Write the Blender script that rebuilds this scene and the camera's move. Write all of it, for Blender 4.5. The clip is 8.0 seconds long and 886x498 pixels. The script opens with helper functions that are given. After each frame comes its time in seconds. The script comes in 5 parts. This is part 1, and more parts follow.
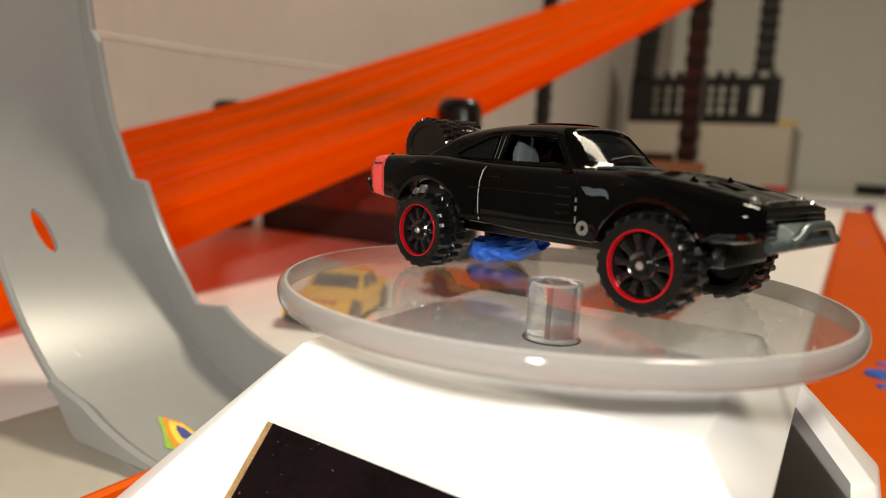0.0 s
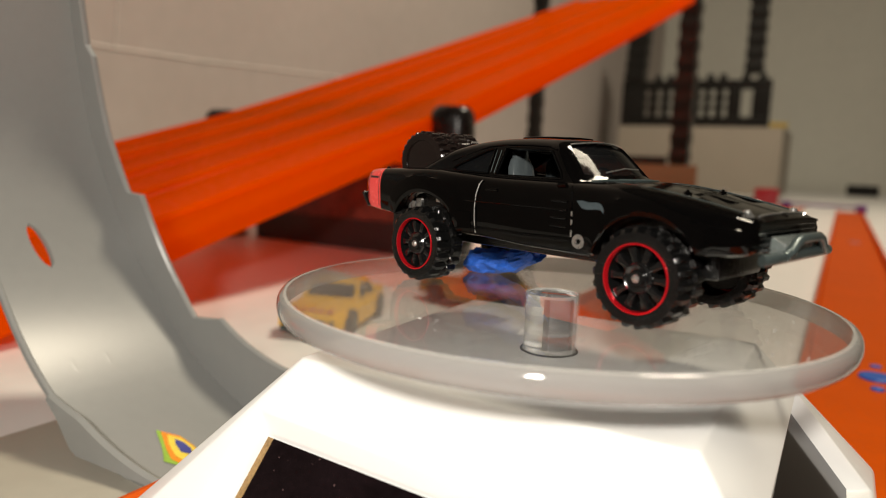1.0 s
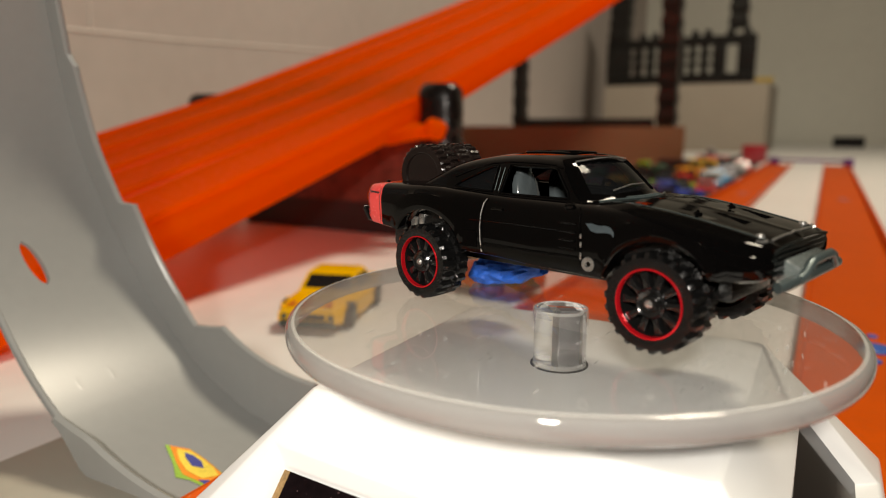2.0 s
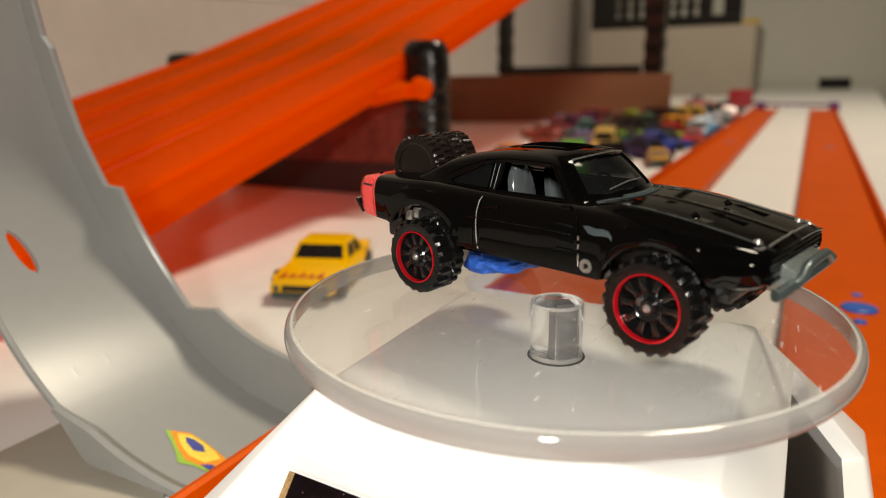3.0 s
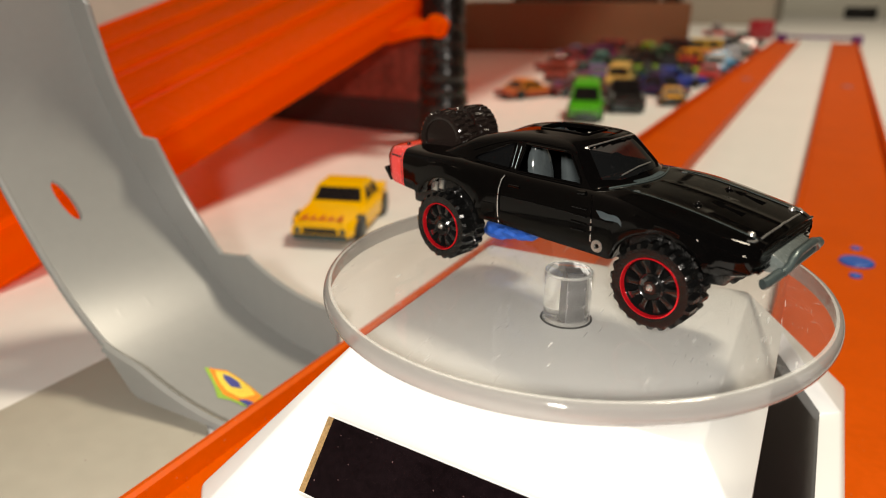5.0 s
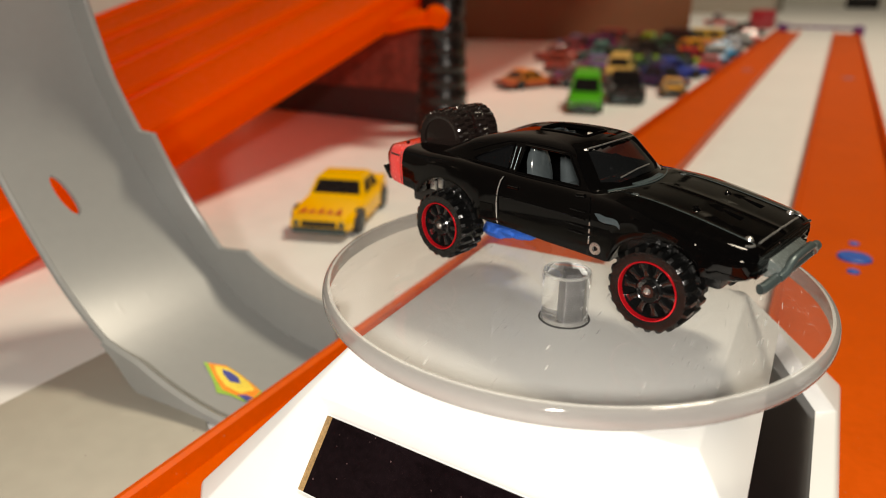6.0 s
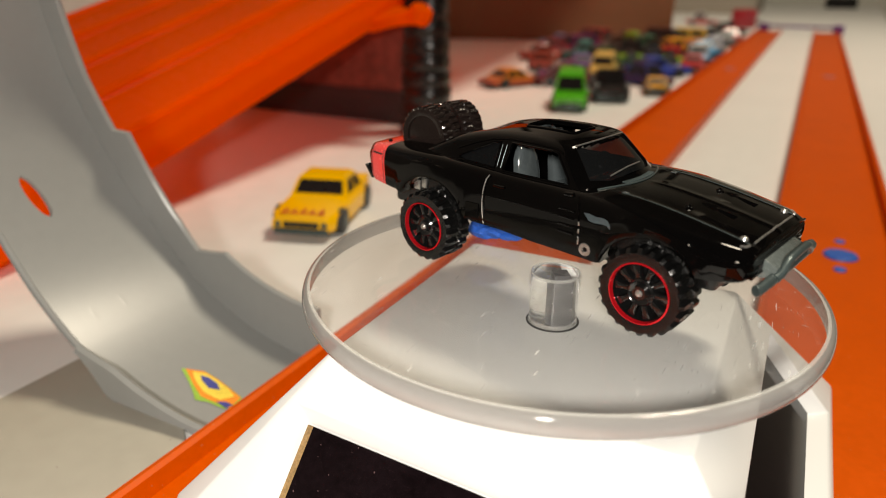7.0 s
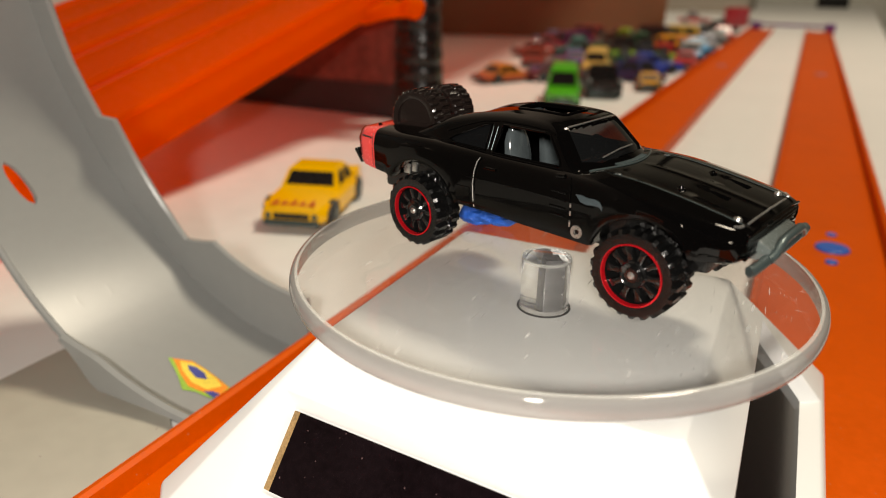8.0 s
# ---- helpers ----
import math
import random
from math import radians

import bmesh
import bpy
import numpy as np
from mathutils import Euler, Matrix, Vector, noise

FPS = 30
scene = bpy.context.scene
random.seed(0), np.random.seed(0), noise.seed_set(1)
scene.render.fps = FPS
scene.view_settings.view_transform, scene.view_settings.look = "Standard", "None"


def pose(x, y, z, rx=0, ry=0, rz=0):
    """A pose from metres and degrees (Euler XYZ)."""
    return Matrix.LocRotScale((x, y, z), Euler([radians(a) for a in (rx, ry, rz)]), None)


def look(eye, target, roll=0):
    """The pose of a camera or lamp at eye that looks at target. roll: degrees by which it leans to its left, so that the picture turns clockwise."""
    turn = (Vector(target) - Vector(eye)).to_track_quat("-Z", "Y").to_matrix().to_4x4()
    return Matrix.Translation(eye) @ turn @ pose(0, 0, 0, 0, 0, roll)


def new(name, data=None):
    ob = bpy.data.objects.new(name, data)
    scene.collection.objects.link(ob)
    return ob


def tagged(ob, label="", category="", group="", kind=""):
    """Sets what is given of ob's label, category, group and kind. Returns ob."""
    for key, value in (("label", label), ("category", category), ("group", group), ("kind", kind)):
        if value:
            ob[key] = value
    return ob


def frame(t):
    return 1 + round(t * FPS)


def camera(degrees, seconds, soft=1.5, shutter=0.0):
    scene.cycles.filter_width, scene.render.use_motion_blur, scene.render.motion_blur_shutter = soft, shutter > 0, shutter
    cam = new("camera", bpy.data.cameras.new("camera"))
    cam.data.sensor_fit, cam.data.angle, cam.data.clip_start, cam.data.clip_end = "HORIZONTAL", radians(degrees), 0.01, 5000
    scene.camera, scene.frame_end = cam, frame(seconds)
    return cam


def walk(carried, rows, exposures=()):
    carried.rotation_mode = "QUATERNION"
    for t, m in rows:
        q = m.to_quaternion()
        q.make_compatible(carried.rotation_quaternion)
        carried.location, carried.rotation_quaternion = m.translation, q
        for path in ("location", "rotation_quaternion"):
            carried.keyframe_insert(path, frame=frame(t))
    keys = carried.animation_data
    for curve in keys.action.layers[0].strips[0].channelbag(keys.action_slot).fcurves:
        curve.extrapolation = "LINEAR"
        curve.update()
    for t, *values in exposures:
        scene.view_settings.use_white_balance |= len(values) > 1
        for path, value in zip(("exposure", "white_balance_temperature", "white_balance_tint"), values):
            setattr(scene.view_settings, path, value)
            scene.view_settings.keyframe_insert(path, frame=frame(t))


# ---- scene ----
cam = camera(65.79, 8.0, soft=1.0)
PATH = [
    (0.0, 0.03963, -0.10413, 0.07125, 82.140, -3.042, 30.867),
    (0.5, 0.03968, -0.10388, 0.07186, 82.658, -2.756, 30.421),
    (1.0, 0.03953, -0.10506, 0.07271, 82.580, -2.415, 30.297),
    (1.5, 0.03794, -0.10488, 0.07635, 81.735, -1.215, 29.879),
    (3.0, 0.03377, -0.10327, 0.08856, 75.529, 0.937, 27.769),
    (3.5, 0.03375, -0.10323, 0.09181, 74.320, 0.712, 27.411),
    (4.0, 0.03454, -0.10724, 0.09793, 72.962, 0.864, 27.624),
    (4.5, 0.03517, -0.11170, 0.09859, 70.861, 0.358, 28.373),
    (6.0, 0.03494, -0.11123, 0.10104, 68.439, -0.194, 28.716),
    (6.5, 0.03394, -0.10984, 0.10187, 68.464, -0.164, 28.086),
    (7.0, 0.03318, -0.10771, 0.09983, 68.415, -0.317, 27.422),
    (7.5, 0.03333, -0.10738, 0.09903, 68.246, -0.563, 27.119),
    (8.0, 0.03326, -0.10684, 0.09701, 68.243, -0.709, 26.913),
]
cam.data.dof.use_dof, cam.data.dof.focus_distance, cam.data.dof.aperture_fstop = True, 0.112, 18.0
walk(cam, [(t, pose(*p)) for t, *p in PATH], exposures=[(t, stops, 6900, 10) for t, stops in ((0.0, -0.07), (0.5, -0.2), (1.0, -0.22), (1.5, -0.28), (3.0, -0.13), (3.5, -0.13), (4.0, -0.05), (4.5, -0.06), (6.0, -0.19), (8.0, -0.2))])

# ---- light ----
world = bpy.data.worlds.new("world")
scene.world = world
world.use_nodes = True
world.node_tree.nodes["Background"].inputs[0].default_value = (1.0, 0.86, 0.72, 1)
world.node_tree.nodes["Background"].inputs[1].default_value = 0.07


def area_lamp(name, eye, target, size, watts, colour):
    data = bpy.data.lights.new(name, "AREA")
    data.shape, data.size, data.energy, data.color = "DISK", size, watts, colour
    ob = new(name, data)
    ob.matrix_world = look(eye, target)
    return ob


area_lamp("ceiling_lamp_light", (0.50, 0.88, 1.90), (-0.05, 0.7, 0), 0.50, 44, (1.0, 0.90, 0.735))
# small fixed light behind the camera, standing in for the phone's flash
area_lamp("flash_light", (0.055, -0.185, 0.135), (0, 0, 0.045), 0.02, 0.82, (1.0, 0.955, 0.90))


# ---- materials ----
def mat(name, colour, rough=0.4, metal=0.0, vary=0.12, grain=600.0, bump=0.0, coat=0.0, glow_through=0.0, speck=None, clear=0.0, second=None, shine=0.5, even=False):
    m = bpy.data.materials.new(name)
    m.use_nodes = True
    nt = m.node_tree
    b = nt.nodes["Principled BSDF"]
    tc = nt.nodes.new("ShaderNodeTexCoord")
    big, fine = nt.nodes.new("ShaderNodeTexNoise"), nt.nodes.new("ShaderNodeTexNoise")
    big.inputs["Scale"].default_value, fine.inputs["Scale"].default_value = grain / 12, grain
    big.inputs["Detail"].default_value = 4
    fine.inputs["Detail"].default_value = 3
    for n in (big, fine):
        nt.links.new(tc.outputs["Object"], n.inputs["Vector"])
    add = nt.nodes.new("ShaderNodeMath")
    add.operation = "ADD"
    nt.links.new(big.outputs["Fac"], add.inputs[0])
    nt.links.new(fine.outputs["Fac"], add.inputs[1])
    ramp = nt.nodes.new("ShaderNodeMapRange")
    ramp.inputs["From Min"].default_value, ramp.inputs["From Max"].default_value = 0.6, 1.4
    nt.links.new(add.outputs[0], ramp.inputs["Value"])
    mix = nt.nodes.new("ShaderNodeMix")
    mix.data_type = "RGBA"
    dark = second or tuple(c * (1 - 2 * vary) for c in colour)
    mix.inputs["A"].default_value, mix.inputs["B"].default_value = (*dark, 1), (*[min(1, c * (1 + vary * 0.3)) for c in colour], 1)
    nt.links.new(ramp.outputs["Result"], mix.inputs["Factor"])
    colour_out = mix.outputs["Result"]
    if speck:
        sp = nt.nodes.new("ShaderNodeTexNoise")
        sp.inputs["Scale"].default_value, sp.inputs["Detail"].default_value = speck[0], 1
        nt.links.new(tc.outputs["Object"], sp.inputs["Vector"])
        st = nt.nodes.new("ShaderNodeMapRange")
        st.inputs["From Min"].default_value, st.inputs["From Max"].default_value = speck[1], speck[1] + 0.03
        nt.links.new(sp.outputs["Fac"], st.inputs["Value"])
        m2 = nt.nodes.new("ShaderNodeMix")
        m2.data_type = "RGBA"
        m2.inputs["B"].default_value = (*speck[2], 1)
        nt.links.new(colour_out, m2.inputs["A"])
        nt.links.new(st.outputs["Result"], m2.inputs["Factor"])
        colour_out = m2.outputs["Result"]
    nt.links.new(colour_out, b.inputs["Base Color"])
    rr = nt.nodes.new("ShaderNodeMapRange")
    rr.inputs["To Min"].default_value, rr.inputs["To Max"].default_value = max(0.02, rough * (0.97 if even else 0.75)), min(1, rough * (1.03 if even else 1.3))
    nt.links.new(fine.outputs["Fac"], rr.inputs["Value"])
    nt.links.new(rr.outputs["Result"], b.inputs["Roughness"])
    b.inputs["Metallic"].default_value = metal
    b.inputs["Specular IOR Level"].default_value = shine
    b.inputs["Coat Weight"].default_value = coat
    b.inputs["Coat Roughness"].default_value = 0.04
    b.inputs["Transmission Weight"].default_value = clear
    if bump:
        bn = nt.nodes.new("ShaderNodeBump")
        bn.inputs["Strength"].default_value, bn.inputs["Distance"].default_value = bump, 0.0004
        nt.links.new(add.outputs[0], bn.inputs["Height"])
        nt.links.new(bn.outputs["Normal"], b.inputs["Normal"])
    if glow_through:
        tr, ms = nt.nodes.new("ShaderNodeBsdfTranslucent"), nt.nodes.new("ShaderNodeMixShader")
        tr.inputs["Color"].default_value = (*colour, 1)
        ms.inputs["Fac"].default_value = glow_through
        nt.links.new(b.outputs[0], ms.inputs[1])
        nt.links.new(tr.outputs[0], ms.inputs[2])
        nt.links.new(ms.outputs[0], nt.nodes["Material Output"].inputs["Surface"])
    return m


def clear_mat(name, tint, haze, gloss_rough=0.02, haze_colour=(0.8, 0.8, 0.78), scratches=False, mirror=0.035):
    """Clear plastic sheet: light goes straight through, gloss by Fresnel, a little milky haze."""
    m = bpy.data.materials.new(name)
    m.use_nodes = True
    nt = m.node_tree
    nt.nodes.remove(nt.nodes["Principled BSDF"])
    tr, gl, df = nt.nodes.new("ShaderNodeBsdfTransparent"), nt.nodes.new("ShaderNodeBsdfGlossy"), nt.nodes.new("ShaderNodeBsdfDiffuse")
    tr.inputs[0].default_value = (*tint, 1)
    df.inputs[0].default_value = (*haze_colour, 1)
    gl.inputs["Roughness"].default_value = gloss_rough
    lw, pw, fr = nt.nodes.new("ShaderNodeLayerWeight"), nt.nodes.new("ShaderNodeMath"), nt.nodes.new("ShaderNodeMath")
    lw.inputs["Blend"].default_value = 0.5
    pw.operation, pw.inputs[1].default_value = "POWER", 5.0
    fr.operation, fr.inputs[1].default_value, fr.inputs[2].default_value = "MULTIPLY_ADD", 0.9 if mirror > 0.02 else 0.5, mirror
    nt.links.new(lw.outputs["Facing"], pw.inputs[0])
    nt.links.new(pw.outputs[0], fr.inputs[0])
    a, b = nt.nodes.new("ShaderNodeMixShader"), nt.nodes.new("ShaderNodeMixShader")
    a.inputs[0].default_value = haze
    if scratches:
        tc = nt.nodes.new("ShaderNodeTexCoord")
        total = None
        for scale, turn, level, strength in (((1700, 170, 1), 0.5, 0.69, 0.34), ((220, 2000, 1), -0.35, 0.705, 0.26), ((3200, 3200, 1), 0.0, 0.755, 0.40)):
            mp, nz, st, add = nt.nodes.new("ShaderNodeMapping"), nt.nodes.new("ShaderNodeTexNoise"), nt.nodes.new("ShaderNodeMapRange"), nt.nodes.new("ShaderNodeMath")
            mp.inputs["Scale"].default_value, mp.inputs["Rotation"].default_value = scale, (0, 0, turn)
            nz.inputs["Scale"].default_value, nz.inputs["Detail"].default_value = 1.0, 2
            st.inputs["From Min"].default_value, st.inputs["From Max"].default_value = level, level + 0.04
            st.inputs["To Min"].default_value, st.inputs["To Max"].default_value = 0.0, strength
            nt.links.new(tc.outputs["Object"], mp.inputs["Vector"])
            nt.links.new(mp.outputs[0], nz.inputs["Vector"])
            nt.links.new(nz.outputs["Fac"], st.inputs["Value"])
            add.operation, add.inputs[1].default_value = "ADD", haze
            nt.links.new(st.outputs["Result"], add.inputs[0])
            if total:
                nt.links.new(total, add.inputs[1])
            total = add.outputs[0]
        nt.links.new(total, a.inputs[0])
    nt.links.new(tr.outputs[0], a.inputs[1])
    nt.links.new(df.outputs[0], a.inputs[2])
    nt.links.new(fr.outputs[0], b.inputs[0])
    nt.links.new(a.outputs[0], b.inputs[1])
    nt.links.new(gl.outputs[0], b.inputs[2])
    nt.links.new(b.outputs[0], nt.nodes["Material Output"].inputs["Surface"])
    return m


def glass_mat(name, haze, rough=0.0):
    """Solid clear acrylic that bends light, with a trace of milkiness."""
    m = bpy.data.materials.new(name)
    m.use_nodes = True
    nt = m.node_tree
    b = nt.nodes["Principled BSDF"]
    b.inputs["Base Color"].default_value = (0.97, 0.97, 0.965, 1)
    b.inputs["Transmission Weight"].default_value, b.inputs["IOR"].default_value, b.inputs["Roughness"].default_value = 1.0, 1.49, rough
    df, mx = nt.nodes.new("ShaderNodeBsdfDiffuse"), nt.nodes.new("ShaderNodeMixShader")
    df.inputs[0].default_value = (0.8, 0.8, 0.78, 1)
    mx.inputs[0].default_value = haze
    nt.links.new(b.outputs[0], mx.inputs[1])
    nt.links.new(df.outputs[0], mx.inputs[2])
    nt.links.new(mx.outputs[0], nt.nodes["Material Output"].inputs["Surface"])
    return m


M_TABLE = mat("white_board", (0.72, 0.72, 0.70), 0.45, vary=0.04, grain=90, speck=(260, 0.77, (0.45, 0.42, 0.4)))
M_PAPER = mat("cream_card", (0.36, 0.34, 0.285), 0.6, vary=0.05, grain=200, speck=(420, 0.78, (0.25, 0.22, 0.2)), bump=0.05)
M_WALL = mat("wall_paper", (0.50, 0.44, 0.41), 0.8, vary=0.06, grain=40, bump=0.1)
M_WALL_B = mat("wall_paint", (0.78, 0.78, 0.71), 0.8, vary=0.04, grain=40, bump=0.1)
# unseen walls, ceiling and floor are coloured dark to cut reflections and bounce
M_DIM = mat("unseen_dark_wall", (0.10, 0.075, 0.06), 0.8, vary=0.1, grain=40)
M_CREASE_LIT = mat("lit_crease_paper", (0.72, 0.66, 0.62), 0.8, vary=0.05, grain=40)
M_CEIL = mat("unseen_dark_ceiling", (0.16, 0.15, 0.14), 0.9, vary=0.03, grain=30)
M_FLOORB = mat("room_floor", (0.16, 0.11, 0.08), 0.6, vary=0.2, grain=60)
M_ORANGE = mat("orange_plastic", (1.0, 0.262, 0.0), 0.26, vary=0.05, grain=300, glow_through=0.80, shine=0.05)
M_LANE = mat("orange_track_plastic", (0.70, 0.10, 0.002), 0.36, shine=0.06, vary=0.08, grain=500, glow_through=0.24, speck=(900, 0.74, (0.6, 0.16, 0.05)))
M_WHITE = mat("white_plastic", (0.70, 0.71, 0.70), 0.28, vary=0.006, grain=800, even=True)
M_GREY = mat("grey_plastic", (0.25, 0.256, 0.248), 0.31, vary=0.03, grain=350, shine=0.45, even=True)
M_SOLAR = mat("solar_cell", (0.007, 0.004, 0.005), 0.08, vary=0.3, grain=900, shine=0.2, speck=(1600, 0.76, (0.10, 0.06, 0.06)))
M_GOLD = mat("brown_board_edge", (0.35, 0.22, 0.09), 0.45, vary=0.35, grain=2500)
M_DARKSLOT = mat("dark_gap", (0.02, 0.02, 0.02), 0.7)
M_CLEAR = clear_mat("clear_acrylic", (0.965, 0.965, 0.962), 0.018, 0.01, scratches=True)
M_RIM = clear_mat("acrylic_edge", (0.30, 0.295, 0.29), 0.36, 0.05, (0.50, 0.49, 0.47))
# pale milky colour that draws the highlights on the acrylic edges
M_EDGE_GLINT = clear_mat("acrylic_edge_glint", (0.85, 0.85, 0.84), 0.30, 0.05, (0.75, 0.75, 0.72))
M_PEG = glass_mat("clear_peg", 0.06)
M_SPOKE = mat("gloss_black_wheel_plastic", (0.006, 0.006, 0.006), 0.16, vary=0.2, grain=2500, shine=0.6)
M_CORE = mat("grey_spindle", (0.06, 0.06, 0.062), 0.35, vary=0.2, grain=1500)
M_BLACK = mat("black_gloss_paint", (0.0012, 0.0011, 0.0011), 0.05, vary=0.1, grain=1200, shine=0.17)
M_RED = mat("salmon_red_paint", (0.72, 0.055, 0.05), 0.25, vary=0.05, grain=1500, coat=0.6)
M_PRINT = mat("black_print", (0.01, 0.01, 0.01), 0.4)
M_TYRE = mat("black_tyre_plastic", (0.0045, 0.0045, 0.0045), 0.22, vary=0.2, grain=2500, bump=0.2, shine=0.42)
M_SPARE = mat("smoky_tyre_plastic", (0.012, 0.008, 0.007), 0.15, vary=0.2, grain=2500, bump=0.1, shine=0.4)
M_RIMRED = mat("red_chrome", (0.62, 0.010, 0.018), 0.2, metal=0.6, vary=0.1, grain=3000)
M_SILVER = mat("worn_silver", (0.62, 0.61, 0.58), 0.28, metal=0.9, vary=0.15, grain=3000)
M_GUN = mat("gunmetal_plastic", (0.075, 0.10, 0.10), 0.30, metal=0.5, vary=0.15, grain=1800, bump=0.05)
M_SEAT = mat("grey_interior_plastic", (0.055, 0.066, 0.07), 0.14, vary=0.1, grain=1500, coat=0.6)
M_GLASS = clear_mat("tinted_window_plastic", (0.07, 0.07, 0.072), 0.06, 0.06, (0.06, 0.065, 0.07), mirror=0.007)
M_LOGO = mat("grey_blue_print", (0.04, 0.055, 0.062), 0.35, vary=0.2, grain=2500)
M_TAPE = mat("blue_masking_tape", (0.02, 0.13, 0.62), 0.5, vary=0.25, grain=2600, bump=0.5, glow_through=0.15)
M_PYLON = mat("dark_grey_plastic", (0.014, 0.010, 0.009), 0.27, vary=0.25, grain=420, bump=0.5, shine=0.5)
M_TOWER = mat("black_plastic", (0.012, 0.011, 0.010), 0.4, vary=0.2, grain=300, shine=0.3)
M_BROWN = mat("brown_cardboard", (0.20, 0.085, 0.036), 0.75, vary=0.12, grain=120, bump=0.15)
M_CREAM = mat("cream_box_card", (0.37, 0.325, 0.27), 0.7, vary=0.06, grain=80)
# box card with the red shade beneath the ramp mixed into its colour
M_BOX_REDSHADE = mat("red_shade_box_card", (0.22, 0.06, 0.04), 0.5, vary=0.45, grain=150)
M_BOXDARK = mat("dark_box_card", (0.03, 0.018, 0.018), 0.6, vary=0.3, grain=150)
M_PURPLE = mat("purple_plastic", (0.13, 0.03, 0.22), 0.35, vary=0.1, grain=300)
M_BLUE = mat("blue_plastic", (0.02, 0.10, 0.45), 0.35, vary=0.1, grain=600)
M_BLUEOLD = mat("worn_blue_mark", (0.25, 0.14, 0.20), 0.5, vary=0.2, grain=600)
M_YELLOW = mat("yellow_paint", (0.85, 0.46, 0.002), 0.22, vary=0.05, grain=700, coat=0.12, shine=0.3)
M_TAN = mat("gold_tan_paint", (0.45, 0.30, 0.07), 0.25, metal=0.3, vary=0.08, grain=700, coat=0.5)
M_WIN = mat("dark_window", (0.014, 0.011, 0.011), 0.28, coat=0.12, shine=0.35)
M_WHEEL = mat("black_wheel_plastic", (0.015, 0.015, 0.015), 0.45)
M_GREEN = mat("green_print", (0.30, 0.50, 0.06), 0.4, vary=0.2, grain=1500)
M_FLAMEO = mat("orange_print", (0.85, 0.28, 0.02), 0.4, vary=0.15, grain=1500)
M_FLAMEY = mat("yellow_print", (0.85, 0.65, 0.08), 0.4, vary=0.15, grain=1500)
M_FLAMEB = mat("blue_print", (0.06, 0.07, 0.30), 0.4, vary=0.2, grain=1500)


def paint(name, colour):
    return mat(name, colour, 0.30, vary=0.1, grain=500, coat=0.15)


# ---- building helpers: shapes are in centimetres ----
CM = 0.01


def part(name, bm, material, parent=None, label="", smooth=True, shadow=True):
    bmesh.ops.recalc_face_normals(bm, faces=bm.faces)
    bmesh.ops.scale(bm, vec=(CM, CM, CM), verts=bm.verts)
    me = bpy.data.meshes.new(name)
    bm.to_mesh(me)
    bm.free()
    for mm in (material if isinstance(material, (list, tuple)) else [material]):
        me.materials.append(mm)
    if smooth:
        me.shade_smooth()
        me.set_sharp_from_angle(angle=radians(32))
    ob = new(name, me)
    ob.parent = parent
    ob.visible_shadow = shadow
    if label:
        ob["label"] = label
    return ob


def thing(name, label, category, x=0, y=0, z=0, rz=0, rx=0, ry=0, group="", kind=""):
    ob = new(name)
    ob.matrix_basis = pose(x * CM, y * CM, z * CM, rx, ry, rz)
    ob.empty_display_size = 0.01
    return tagged(ob, label, category, group, kind)


def b_box(x0, x1, y0, y1, z0, z1, bevel=0.0, bm=None):
    own = bmesh.new()
    bmesh.ops.create_cube(own, size=1)
    for v in own.verts:
        v.co = Vector(((x0 + x1) / 2 + v.co.x * (x1 - x0), (y0 + y1) / 2 + v.co.y * (y1 - y0), (z0 + z1) / 2 + v.co.z * (z1 - z0)))
    if bevel:
        bmesh.ops.bevel(own, geom=list(own.edges), offset=bevel, segments=2, profile=0.6, affect="EDGES")
    return joined(bm, own)


def joined(bm, own):
    if bm is None:
        return own
    me = bpy.data.meshes.new("scratch")
    own.to_mesh(me)
    own.free()
    bm.from_mesh(me)
    bpy.data.meshes.remove(me)
    return bm


def moved(own, m):
    bmesh.ops.transform(own, matrix=m, verts=own.verts)
    return own


def b_cyl(r0, r1, z0, z1, seg=32, bevel=0.0):
    own = bmesh.new()
    bmesh.ops.create_cone(own, cap_ends=True, segments=seg, radius1=r0, radius2=r1, depth=z1 - z0)
    bmesh.ops.translate(own, vec=(0, 0, (z0 + z1) / 2), verts=own.verts)
    if bevel:
        rims = [e for e in own.edges if abs(e.verts[0].co.z - e.verts[1].co.z) < 1e-6]
        bmesh.ops.bevel(own, geom=rims, offset=bevel, segments=3, profile=0.5, affect="EDGES")
    return own


def b_rev(profile, seg=64, close=True):
    """A ring turned round z from (radius, z) points."""
    own = bmesh.new()
    rings = [[own.verts.new((r * math.cos(2 * math.pi * k / seg), r * math.sin(2 * math.pi * k / seg), z)) for r, z in profile] for k in range(seg)]
    n = len(profile)
    for k in range(seg):
        a, b = rings[k], rings[(k + 1) % seg]
        for i in range(n if close else n - 1):
            own.faces.new((a[i], a[(i + 1) % n], b[(i + 1) % n], b[i]))
    return own


